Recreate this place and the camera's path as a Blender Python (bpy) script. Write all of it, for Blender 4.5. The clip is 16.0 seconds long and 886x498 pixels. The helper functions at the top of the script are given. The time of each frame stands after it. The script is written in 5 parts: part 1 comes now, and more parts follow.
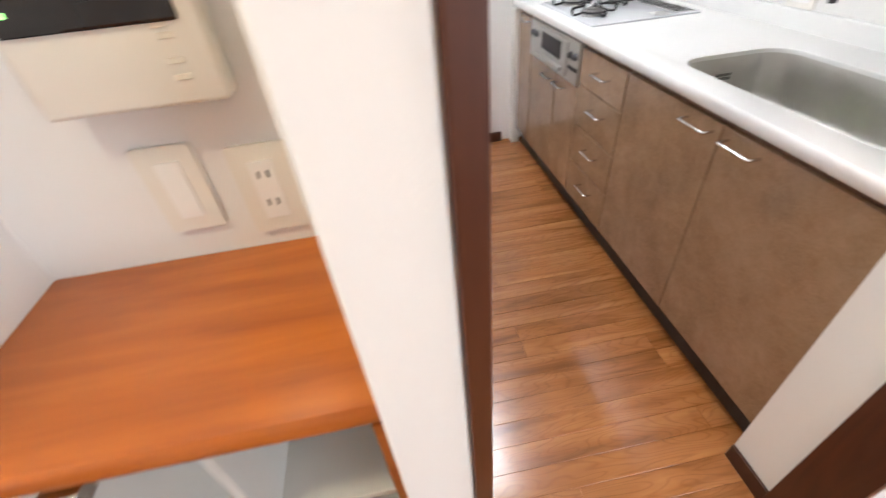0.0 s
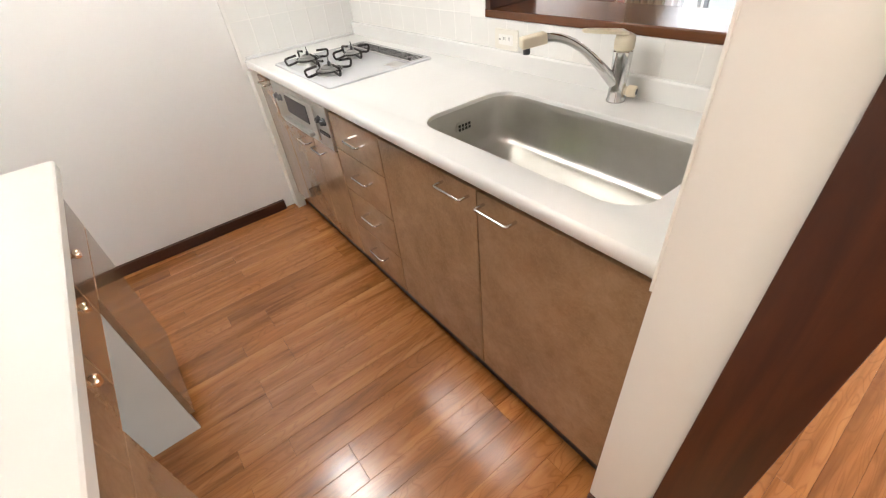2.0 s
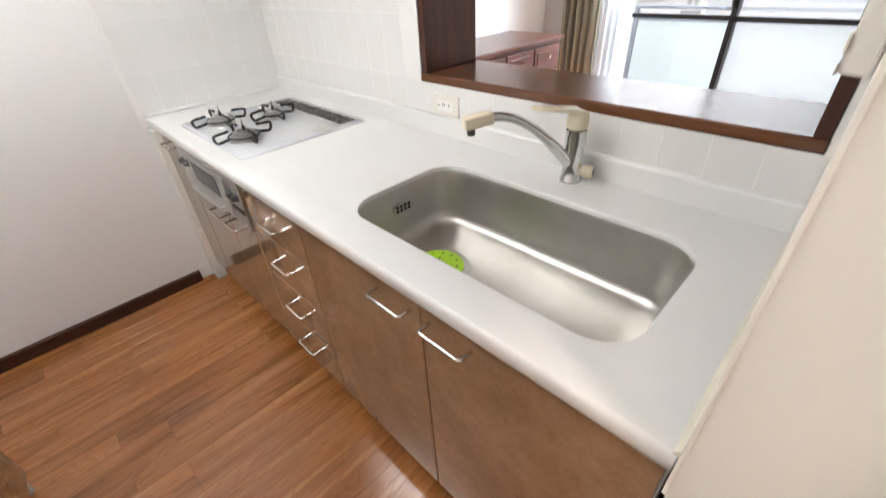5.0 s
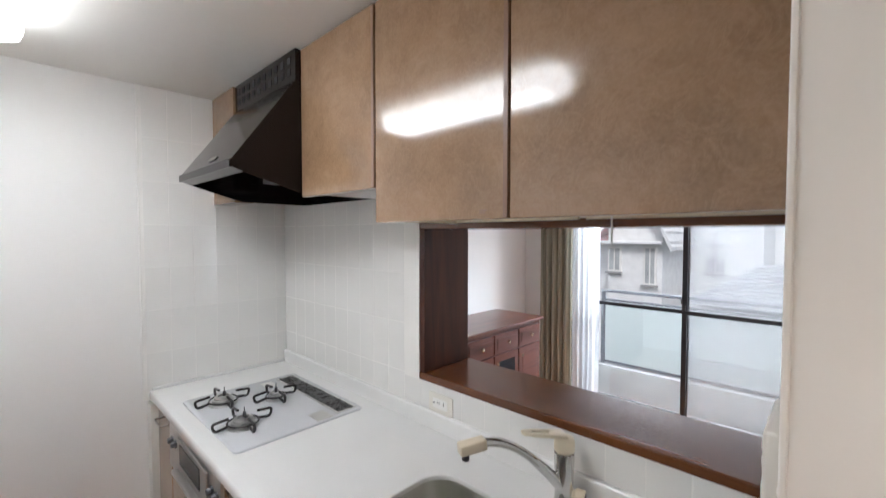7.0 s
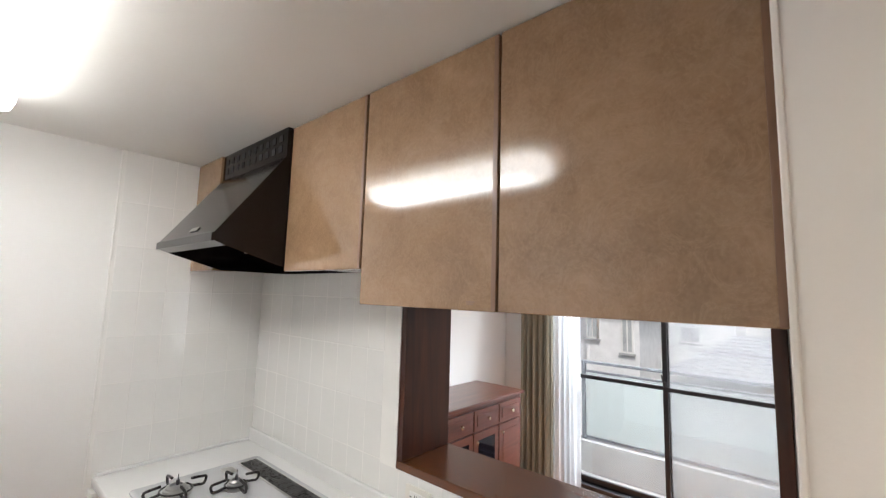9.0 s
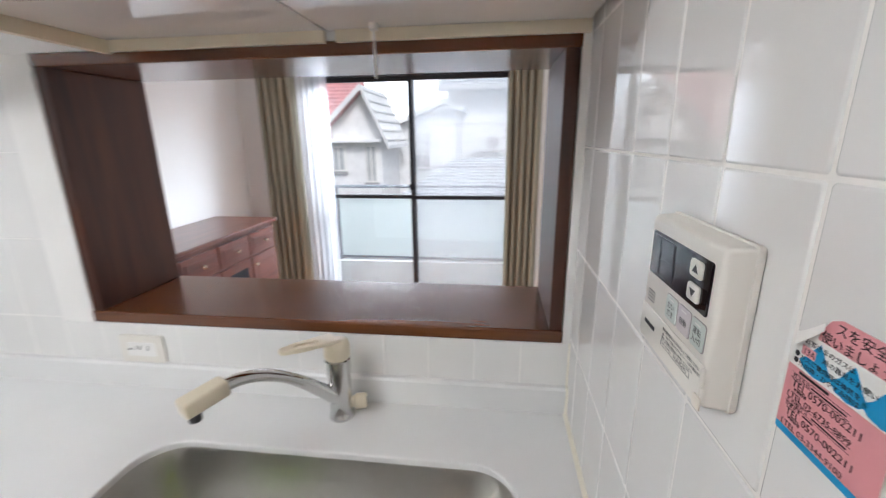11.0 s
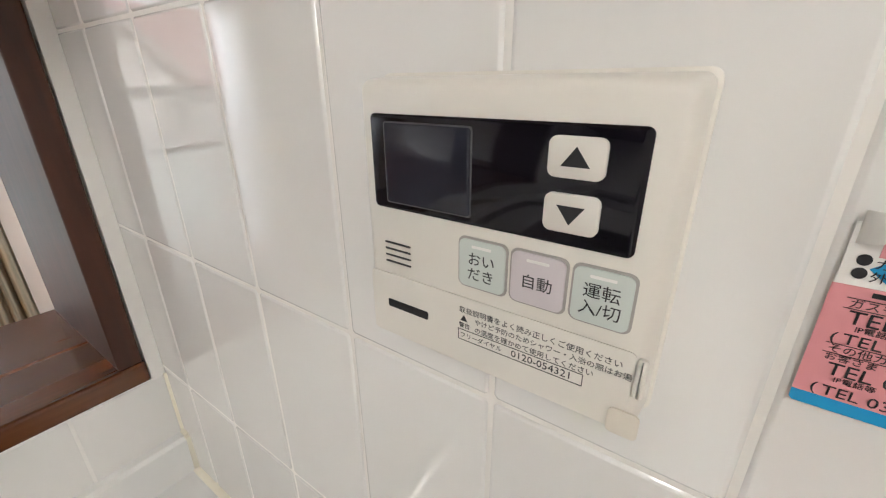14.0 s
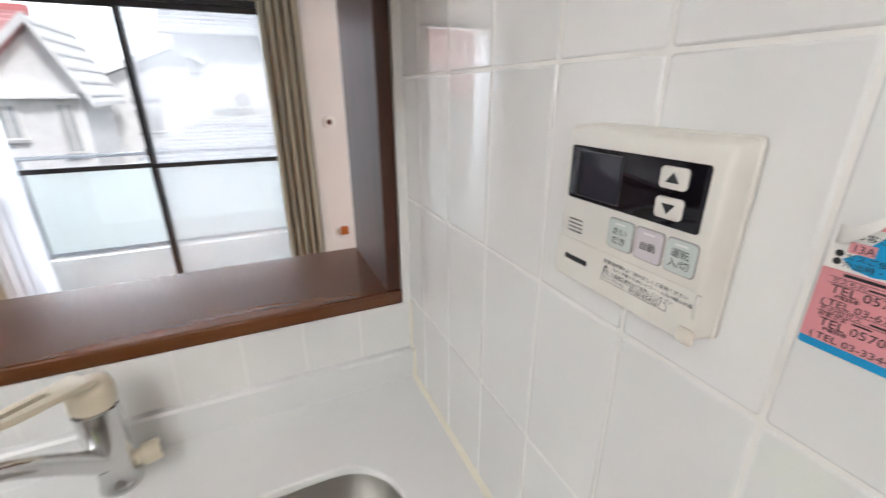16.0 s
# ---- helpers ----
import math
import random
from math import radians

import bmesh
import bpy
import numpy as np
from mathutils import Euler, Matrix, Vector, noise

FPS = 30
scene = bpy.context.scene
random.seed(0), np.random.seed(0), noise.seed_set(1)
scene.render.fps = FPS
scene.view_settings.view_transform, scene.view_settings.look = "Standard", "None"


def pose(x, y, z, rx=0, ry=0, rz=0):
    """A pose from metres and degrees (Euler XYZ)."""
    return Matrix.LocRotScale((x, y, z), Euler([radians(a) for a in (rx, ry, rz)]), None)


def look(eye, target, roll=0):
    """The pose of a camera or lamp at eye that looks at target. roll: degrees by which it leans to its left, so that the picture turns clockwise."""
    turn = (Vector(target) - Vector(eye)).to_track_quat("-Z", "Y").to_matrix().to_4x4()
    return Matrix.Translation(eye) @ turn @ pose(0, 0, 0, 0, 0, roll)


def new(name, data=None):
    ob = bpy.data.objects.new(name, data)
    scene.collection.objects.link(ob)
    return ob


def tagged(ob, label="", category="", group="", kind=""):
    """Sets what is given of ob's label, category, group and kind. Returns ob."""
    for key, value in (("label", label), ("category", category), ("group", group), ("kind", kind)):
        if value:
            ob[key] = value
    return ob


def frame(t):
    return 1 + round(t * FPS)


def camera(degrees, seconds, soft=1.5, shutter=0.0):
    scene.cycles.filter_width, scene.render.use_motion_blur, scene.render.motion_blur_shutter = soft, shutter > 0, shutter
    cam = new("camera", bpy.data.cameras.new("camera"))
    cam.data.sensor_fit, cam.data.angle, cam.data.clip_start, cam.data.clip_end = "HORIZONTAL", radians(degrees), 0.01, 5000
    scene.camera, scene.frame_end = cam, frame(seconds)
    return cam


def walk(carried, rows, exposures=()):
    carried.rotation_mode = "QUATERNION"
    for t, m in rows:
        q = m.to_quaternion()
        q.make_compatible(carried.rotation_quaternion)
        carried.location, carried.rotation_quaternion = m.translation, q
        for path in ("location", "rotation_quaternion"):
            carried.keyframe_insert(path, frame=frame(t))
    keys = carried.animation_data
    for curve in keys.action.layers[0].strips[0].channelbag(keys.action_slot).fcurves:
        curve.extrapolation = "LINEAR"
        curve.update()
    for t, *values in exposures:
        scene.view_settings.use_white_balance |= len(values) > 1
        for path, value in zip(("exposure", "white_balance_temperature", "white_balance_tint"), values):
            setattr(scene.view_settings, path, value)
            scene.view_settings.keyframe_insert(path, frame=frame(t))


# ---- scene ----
cam = camera(94.0, 16.0, soft=1.2, shutter=0.4)

PATH = [
    (0, (0.147, -0.407, 1.266), (0.315, 1.128, -0.006), -6.0),
    (0.5, (0.2, -0.325, 1.267), (0.781, 1.137, 0.031), -4.8),
    (1, (0.258, -0.281, 1.281), (1.075, 1.072, 0.056), -4.5),
    (1.5, (0.357, -0.229, 1.281), (1.246, 1.088, 0.067), -5.0),
    (2, (0.439, -0.188, 1.294), (1.317, 1.113, 0.055), -6.6),
    (2.5, (0.463, -0.16, 1.282), (1.33, 1.106, -0.001), -7.2),
    (3, (0.489, -0.127, 1.262), (1.405, 1.028, -0.089), -6.5),
    (3.2, (0.495, -0.1, 1.254), (1.437, 1.001, -0.125), -5.7),
    (5.3, (0.638, 0.01, 1.358), (1.851, 1.251, 0.365), -3.1),
    (5.5, (0.636, 0.006, 1.389), (1.905, 1.281, 0.514), -2.6),
    (6, (0.624, -0.001, 1.465), (1.985, 1.337, 0.87), -1.4),
    (6.5, (0.603, -0.007, 1.499), (2.016, 1.371, 1.18), -0.7),
    (7, (0.579, -0.017, 1.543), (2.021, 1.367, 1.473), -0.0),
    (7.5, (0.571, -0.033, 1.593), (2.025, 1.333, 1.732), 0.6),
    (8, (0.563, -0.031, 1.62), (2.024, 1.301, 1.922), 0.8),
    (10.3, (0.679, 0.112, 1.503), (2.433, 1.025, 1.198), -0.6),
    (10.5, (0.716, 0.134, 1.464), (2.537, 0.844, 1.04), -0.2),
    (11, (0.833, 0.175, 1.414), (2.747, 0.417, 0.89), -0.7),
    (11.5, (0.92, 0.201, 1.391), (2.806, -0.178, 0.844), 0.1),
    (12, (1.0, 0.203, 1.386), (2.583, -0.862, 0.787), -1.5),
    (12.5, (1.045, 0.196, 1.366), (2.327, -1.177, 0.679), -1.1),
    (13, (1.077, 0.163, 1.35), (2.211, -1.308, 0.608), -0.7),
    (13.5, (1.087, 0.16, 1.344), (2.172, -1.34, 0.588), -0.5),
    (14, (1.084, 0.158, 1.345), (2.166, -1.347, 0.595), -0.4),
    (14.5, (1.079, 0.162, 1.347), (2.194, -1.326, 0.61), -0.2),
    (15, (1.059, 0.183, 1.359), (2.28, -1.23, 0.643), -0.1),
    (15.5, (1.011, 0.225, 1.371), (2.441, -0.979, 0.661), -0.3),
    (16, (0.968, 0.247, 1.369), (2.672, -0.523, 0.661), -0.2),
]
EXPOSURES = [(0.0, 0.52, 5900, 10), (0.5, 0.52, 5800, 10), (0.8, 0.52, 5950, 10), (1.5, 0.42, 6500, 10), (3.0, 0.46, 6400, 10), (5.5, 0.14, 6100, 10), (6.5, -0.14, 5950, 10), (7.0, -0.28, 5900, 10), (8.0, -0.3, 6350, 10), (10.5, -0.04, 5900, 10), (11.0, -0.06, 5850, 10), (12.5, -0.1, 6600, 10), (13.0, -0.1, 6650, 10), (14.0, 0.07, 6350, 10), (15.0, 0.08, 6250, 10), (16.0, 0.12, 6000, 10)]
walk(cam, [(t, look(eye, target, roll)) for t, eye, target, roll in PATH], EXPOSURES)

# ---- light of the day, lamps ----
world = bpy.data.worlds.new("world")
scene.world = world
world.use_nodes = True
wn, wl = world.node_tree.nodes, world.node_tree.links
sky = wn.new("ShaderNodeTexSky")
sky.sky_type, sky.sun_disc = 'NISHITA', False
sky.sun_elevation, sky.sun_rotation = radians(45), radians(245)
sky.dust_density, sky.ozone_density, sky.air_density = 4.0, 1.0, 1.0
wl.new(sky.outputs[0], wn["Background"].inputs[0])
wn["Background"].inputs[1].default_value = 0.12
sun = new("sun", bpy.data.lights.new("sun", 'SUN'))
sun.data.energy, sun.data.angle, sun.data.color = 2.0, radians(10), (1.0, 0.97, 0.93)
sun.matrix_world = look((0, 0, 20), (10.0, 5.0, 9.0))


def area(name, eye, target, sx, sy, watts, colour):
    lamp = new(name, bpy.data.lights.new(name, 'AREA'))
    lamp.data.shape, lamp.data.size, lamp.data.size_y = 'RECTANGLE', sx, sy
    lamp.data.energy, lamp.data.color = watts, colour
    lamp.matrix_world = look(eye, target)
    return lamp


# added lamp, unseen outside above the balcony window, for the sky's light
area("window_daylight", (5.2, 0.83, 2.54), (2.2, 0.75, 1.2), 2.4, 0.9, 500, (0.97, 0.99, 1.0))
# the fluorescent tube under its white cover, and the warm room lamp
area("kitchen_lamp_light", (0.505, 1.32, 2.112), (0.505, 1.32, 0.0), 0.18, 0.95, 6.5, (1.0, 0.99, 0.975))
area("hall_lamp_light", (-0.45, -0.47, 2.3), (-0.45, -0.47, 0.0), 0.3, 0.3, 15, (1.0, 0.85, 0.58))
area("downlight_light", (0.76, -0.40, 2.405), (0.76, -0.40, 0.0), 0.10, 0.10, 12, (1.0, 0.80, 0.67))
# the sky's light in the opening of the second living room window
area("second_window_daylight", (2.3, -2.96, 1.1), (2.2, 0.0, 0.9), 1.7, 1.7, 46, (0.95, 0.98, 1.0))


# ---- materials ----
def mat_new(name, base, rough=0.5, metal=0.0, **kw):
    m = bpy.data.materials.new(name)
    m.use_nodes = True
    b = m.node_tree.nodes["Principled BSDF"]
    b.inputs["Base Color"].default_value = (*base, 1)
    b.inputs["Roughness"].default_value = rough
    b.inputs["Metallic"].default_value = metal
    for k, v in kw.items():
        b.inputs[k.replace("_", " ")].default_value = v
    return m


def nodes_of(m):
    return m.node_tree.nodes, m.node_tree.links, m.node_tree.nodes["Principled BSDF"]


def coords(m, scale=(1, 1, 1)):
    n, l, b = nodes_of(m)
    tc, mp = n.new("ShaderNodeTexCoord"), n.new("ShaderNodeMapping")
    mp.inputs["Scale"].default_value = scale
    l.new(tc.outputs["Object"], mp.inputs[0])
    return mp.outputs[0]


def noise_tex(m, vec, scale, detail=3.0, rough=0.5, distortion=0.0):
    n, l, b = nodes_of(m)
    t = n.new("ShaderNodeTexNoise")
    t.inputs["Scale"].default_value, t.inputs["Detail"].default_value = scale, detail
    t.inputs["Roughness"].default_value, t.inputs["Distortion"].default_value = rough, distortion
    l.new(vec, t.inputs["Vector"])
    return t.outputs["Fac"]


def ramp(m, fac, stops):
    n, l, b = nodes_of(m)
    r = n.new("ShaderNodeValToRGB")
    el = r.color_ramp.elements
    while len(el) < len(stops):
        el.new(0.5)
    for e, (p, c) in zip(el, stops):
        e.position, e.color = p, (*c, 1)
    l.new(fac, r.inputs[0])
    return r.outputs[0]


def mix(m, fac, a, c, mode='MIX'):
    n, l, b = nodes_of(m)
    x = n.new("ShaderNodeMix")
    x.data_type, x.blend_type = 'RGBA', mode
    for sock, v in ((x.inputs[0], fac), (x.inputs[6], a), (x.inputs[7], c)):
        if isinstance(v, (int, float)):
            sock.default_value = v
        elif isinstance(v, tuple):
            sock.default_value = (*v, 1)
        else:
            l.new(v, sock)
    return x.outputs[2]


def bump(m, height, strength, distance=0.002):
    n, l, b = nodes_of(m)
    x = n.new("ShaderNodeBump")
    x.inputs["Strength"].default_value, x.inputs["Distance"].default_value = strength, distance
    l.new(height, x.inputs["Height"])
    l.new(x.outputs[0], b.inputs["Normal"])


def link_to(m, out, socket):
    n, l, b = nodes_of(m)
    l.new(out, b.inputs[socket])


def span(m, fac, lo, hi):
    n, l, b = nodes_of(m)
    x = n.new("ShaderNodeMapRange")
    x.inputs["To Min"].default_value, x.inputs["To Max"].default_value = lo, hi
    l.new(fac, x.inputs[0])
    return x.outputs[0]


def mat_plain(name, base, rough=0.5, metal=0.0, vary=0.08, grain=60.0, relief=0.05, **kw):
    """A paint, plastic or metal with slight blotches, fine grain and uneven gloss."""
    m = mat_new(name, base, rough, metal, **kw)
    v = coords(m)
    big, fine = noise_tex(m, v, 4.0, 4.0), noise_tex(m, v, grain, 3.0)
    dark = tuple(c * (1 - vary) for c in base)
    light = tuple(min(1.0, c * (1 + vary)) for c in base)
    link_to(m, ramp(m, big, [(0.3, dark), (0.7, light)]), "Base Color")
    link_to(m, span(m, fine, rough * 0.85, min(1.0, rough * 1.15)), "Roughness")
    if relief:
        bump(m, fine, relief, 0.001)
    return m


def mat_wood(name, dark, mid, light, rough, axis, plank="", grain=1.0, coat=0.0, relief=0.12):
    """Wood with its grain along one axis (0, 1 or 2)."""
    m = mat_new(name, mid, rough)
    n, l, b = nodes_of(m)
    stretch = [14.0, 14.0, 14.0]
    stretch[axis] = 1.3
    tc, mp = n.new("ShaderNodeTexCoord"), n.new("ShaderNodeMapping")
    mp.inputs["Scale"].default_value = stretch
    l.new(tc.outputs["Object"], mp.inputs[0])
    if plank:
        oi, add, mul = n.new("ShaderNodeObjectInfo" if plank == "object" else "ShaderNodeNewGeometry"), n.new("ShaderNodeVectorMath"), n.new("ShaderNodeMath")
        mul.operation, mul.inputs[1].default_value = 'MULTIPLY', 37.0
        l.new(oi.outputs["Random" if plank == "object" else "Random Per Island"], mul.inputs[0])
        l.new(mp.outputs[0], add.inputs[0])
        l.new(mul.outputs[0], add.inputs[1])
        vec = add.outputs[0]
    else:
        vec = mp.outputs[0]
    flow = noise_tex(m, vec, 1.3 * grain, 5.0, 0.55, 1.2)
    pores = noise_tex(m, vec, 9.0 * grain, 4.0, 0.6, 0.3)
    col = ramp(m, flow, [(0.28, dark), (0.5, mid), (0.72, light)])
    if plank:
        wide = n.new("ShaderNodeMapping")
        wide.inputs["Scale"].default_value = (1.5, 0.75, 1.0)
        l.new(vec, wide.inputs[0])
        rings, pong = noise_tex(m, wide.outputs[0], 1.1, 2.0, 0.45, 0.4), n.new("ShaderNodeMath")
        pong.operation, pong.inputs[1].default_value = 'PINGPONG', 0.028
        l.new(rings, pong.inputs[0])
        line = ramp(m, span(m, pong.outputs[0], 0.0, 30.0), [(0.0, (0.36, 0.36, 0.36)), (0.32, (0.0, 0.0, 0.0))])
        col = mix(m, line, col, dark)
    col = mix(m, span(m, pores, 0.0, 0.24 if plank else 0.2), col, dark, 'MULTIPLY')
    if plank:
        tone = ramp(m, oi.outputs["Random" if plank == "object" else "Random Per Island"], [(0.0, (0.88, 0.86, 0.83)), (0.5, (1.0, 1.0, 1.0)), (1.0, (1.12, 1.12, 1.08))])
        col = mix(m, 1.0, col, tone, 'MULTIPLY')
    link_to(m, col, "Base Color")
    link_to(m, span(m, pores, rough * (0.8 if plank else 0.96), rough * (1.3 if plank else 1.06)), "Roughness")
    b.inputs["Coat Weight"].default_value, b.inputs["Coat Roughness"].default_value = coat, 0.12
    if relief > 0.02:
        bump(m, pores, relief, 0.0008)
    return m


def mat_wallpaper(name, base):
    m = mat_new(name, base, 0.75)
    v = coords(m)
    big, weave, fine = noise_tex(m, v, 1.5, 4.0), noise_tex(m, v, 150.0, 4.0, 0.7), noise_tex(m, v, 45.0, 4.0, 0.6, 0.8)
    col = ramp(m, big, [(0.3, tuple(c * 0.955 for c in base)), (0.7, base)])
    link_to(m, mix(m, span(m, weave, 0.0, 0.06), col, (0.5, 0.47, 0.42)), "Base Color")
    dab = noise_tex(m, v, 22.0, 3.0, 0.5, 1.5)
    bump(m, mix(m, 0.45, mix(m, 0.5, weave, fine), dab), 0.4, 0.0018)
    return m


M = {}
M["wall"] = mat_wallpaper("wallpaper", (0.80, 0.79, 0.77))
M["ceiling"] = mat_wallpaper("ceiling_paper", (0.80, 0.785, 0.75))
M["tile"] = mat_plain("glazed_tile", (0.775, 0.765, 0.74), 0.02, vary=0.025, grain=18, relief=0.008, Specular_IOR_Level=1.0)
M["tile_stove"] = mat_plain("glazed_tile_stove", (0.78, 0.77, 0.745), 0.06, vary=0.02, grain=25, relief=0.015)
M["grout_pale"] = mat_plain("pale_grout", (0.79, 0.775, 0.745), 0.6, vary=0.05, grain=120)
M["grout"] = mat_plain("grout", (0.76, 0.74, 0.70), 0.8, vary=0.1, grain=120)
M["sealant"] = mat_plain("sealant", (0.78, 0.74, 0.62), 0.45, vary=0.12, grain=80)


def mat_laminate(name, dark, mid, light, rough):
    m = mat_new(name, mid, rough)
    v = coords(m)
    big, cloud, fleck = noise_tex(m, v, 5.0, 5.0, 0.6, 0.6), noise_tex(m, v, 28.0, 4.0, 0.6, 0.5), noise_tex(m, v, 140.0, 2.0)
    col = ramp(m, big, [(0.3, dark), (0.5, mid), (0.72, light)])
    col = mix(m, span(m, cloud, -0.25, 0.9), col, dark)
    col = mix(m, span(m, fleck, -0.05, 0.5), col, light)
    vein = noise_tex(m, v, 11.0, 6.0, 0.75, 2.5)
    col = mix(m, ramp(m, vein, [(0.47, (0, 0, 0)), (0.5, (0.35, 0.35, 0.35)), (0.53, (0, 0, 0))]), col, light)
    link_to(m, col, "Base Color")
    link_to(m, span(m, cloud, rough * 0.8, rough * 1.4), "Roughness")
    bump(m, cloud, 0.02, 0.0006)
    b = nodes_of(m)[2]
    b.inputs["Coat Weight"].default_value, b.inputs["Coat Roughness"].default_value = 0.55, 0.085
    return m


M["laminate"] = mat_laminate("mottled_laminate", (0.195, 0.117, 0.060), (0.285, 0.175, 0.096), (0.385, 0.248, 0.150), 0.09)
M["laminate_edge"] = mat_plain("laminate_edge", (0.20, 0.11, 0.065), 0.35)
M["carcass"] = mat_plain("white_melamine", (0.74, 0.73, 0.68), 0.4, vary=0.04)
M["counter"] = mat_plain("white_solid_surface", (0.755, 0.75, 0.735), 0.22, vary=0.02, grain=180, relief=0.02)
M["counter_cream"] = mat_plain("cream_worktop", (0.70, 0.675, 0.625), 0.3, vary=0.03, grain=180, relief=0.02)
M["toe"] = mat_plain("dark_toe_kick", (0.035, 0.022, 0.016), 0.5, vary=0.2)
FLOOR_TONES = ((0.185, 0.062, 0.015), (0.37, 0.148, 0.043), (0.475, 0.208, 0.070))
M["floor"] = mat_wood("floor_oak", *FLOOR_TONES, 0.22, 0, plank="object", grain=0.7, coat=0.35, relief=0.06)
M["floor_far"] = mat_wood("floor_oak_far", *FLOOR_TONES, 0.22, 0, plank="island", grain=0.7, coat=0.35, relief=0.06)
M["floor_gap"] = mat_plain("floor_gap", (0.05, 0.025, 0.012), 0.7)
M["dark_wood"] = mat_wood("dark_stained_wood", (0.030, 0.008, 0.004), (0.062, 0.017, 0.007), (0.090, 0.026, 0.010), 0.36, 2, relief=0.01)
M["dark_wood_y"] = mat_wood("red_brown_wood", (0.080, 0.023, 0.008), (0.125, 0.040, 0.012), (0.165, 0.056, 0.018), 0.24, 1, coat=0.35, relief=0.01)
M["skirting"] = mat_wood("skirting_wood", (0.025, 0.008, 0.004), (0.050, 0.016, 0.008), (0.070, 0.024, 0.012), 0.4, 0)
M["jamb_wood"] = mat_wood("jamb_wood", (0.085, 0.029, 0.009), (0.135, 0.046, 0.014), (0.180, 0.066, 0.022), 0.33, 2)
M["shelf_wood"] = mat_wood("orange_wood", (0.30, 0.076, 0.010), (0.40, 0.112, 0.014), (0.48, 0.150, 0.022), 0.28, 0, coat=0.2, relief=0.0)
M["mahogany"] = mat_wood("mahogany", (0.050, 0.014, 0.009), (0.095, 0.028, 0.018), (0.13, 0.042, 0.027), 0.28, 0, coat=0.3)
M["chrome"] = mat_plain("chrome", (0.66, 0.66, 0.65), 0.06, 1.0, vary=0.03, relief=0.0)
M["brass"] = mat_plain("warm_chrome", (0.84, 0.72, 0.55), 0.12, 1.0, vary=0.05, relief=0.0)
M["cream"] = mat_plain("cream_plastic", (0.76, 0.68, 0.52), 0.3, vary=0.04)
M["ivory"] = mat_plain("ivory_plastic", (0.74, 0.71, 0.645), 0.3, vary=0.025, grain=250, relief=0.02)
M["ivory_side"] = mat_plain("aged_ivory_plastic", (0.69, 0.64, 0.55), 0.33, vary=0.03, grain=250, relief=0.02)
M["black_gloss"] = mat_plain("black_acrylic", (0.006, 0.005, 0.008), 0.06, vary=0.1, Specular_IOR_Level=0.35, relief=0.0)
M["lcd"] = mat_plain("lcd_glass", (0.018, 0.020, 0.030), 0.04, vary=0.1, relief=0.0)
M["black"] = mat_plain("black_enamel", (0.018, 0.015, 0.015), 0.28, vary=0.2)
M["hood"] = mat_plain("black_brown_enamel", (0.010, 0.007, 0.007), 0.12, vary=0.15, Specular_IOR_Level=0.35)
M["cast"] = mat_plain("burner_metal", (0.10, 0.10, 0.105), 0.42, 0.7, vary=0.25)
M["burner"] = mat_plain("silver_burner", (0.42, 0.41, 0.40), 0.3, 0.9, vary=0.2)
M["hob_glass"] = mat_plain("pale_grey_hob_glass", (0.60, 0.61, 0.63), 0.12, vary=0.03, grain=200)
M["grill"] = mat_plain("brushed_grill_metal", (0.48, 0.47, 0.45), 0.3, 0.85, vary=0.08)
M["ink"] = mat_plain("black_ink", (0.012, 0.012, 0.014), 0.5, relief=0.0)
M["lime"] = mat_plain("lime_plastic", (0.36, 0.62, 0.012), 0.35, vary=0.05)
M["white_plastic"] = mat_plain("white_plastic", (0.80, 0.79, 0.76), 0.35, vary=0.03)
M["pink"] = mat_plain("pink_paper", (0.72, 0.30, 0.32), 0.45, vary=0.05)
M["blue"] = mat_plain("blue_print", (0.010, 0.30, 0.60), 0.4, vary=0.05)
M["paper"] = mat_plain("white_paper", (0.80, 0.79, 0.75), 0.45, vary=0.03)
M["button_green"] = mat_plain("pale_green_button", (0.58, 0.63, 0.59), 0.3, vary=0.03)
# grey for the shade in the recess round each button
M["button_shade"] = mat_plain("button_shade", (0.36, 0.34, 0.32), 0.6, vary=0.05)
M["button_pink"] = mat_plain("pale_mauve_button", (0.62, 0.57, 0.59), 0.3, vary=0.03)
M["window_metal"] = mat_plain("bronze_aluminium", (0.030, 0.030, 0.034), 0.35, 0.6, vary=0.15)
M["rail_metal"] = mat_plain("grey_aluminium", (0.16, 0.17, 0.19), 0.4, 0.5, vary=0.1)
# renders and roofs of the houses are paled in place of outdoor haze
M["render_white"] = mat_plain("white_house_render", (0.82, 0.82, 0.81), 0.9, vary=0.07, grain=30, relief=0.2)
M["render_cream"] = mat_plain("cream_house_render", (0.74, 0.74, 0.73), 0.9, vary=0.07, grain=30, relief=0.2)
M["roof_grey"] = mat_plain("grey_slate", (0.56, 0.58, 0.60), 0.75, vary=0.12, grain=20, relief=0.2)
M["ridge_red"] = mat_plain("red_ridge_tile", (0.62, 0.22, 0.22), 0.7, vary=0.1)
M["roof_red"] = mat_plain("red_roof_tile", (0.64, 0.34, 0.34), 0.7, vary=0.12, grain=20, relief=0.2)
M["concrete"] = mat_plain("pale_concrete", (0.34, 0.34, 0.335), 0.85, vary=0.08, grain=40, relief=0.3)
# house panes far paler than glass, with the haze put into their colour
M["hazed_glass"] = mat_plain("house_window_glass", (0.42, 0.44, 0.44), 0.12, vary=0.2, relief=0.0)
M["asphalt"] = mat_plain("asphalt", (0.055, 0.055, 0.056), 0.9, vary=0.2, grain=60, relief=0.4)
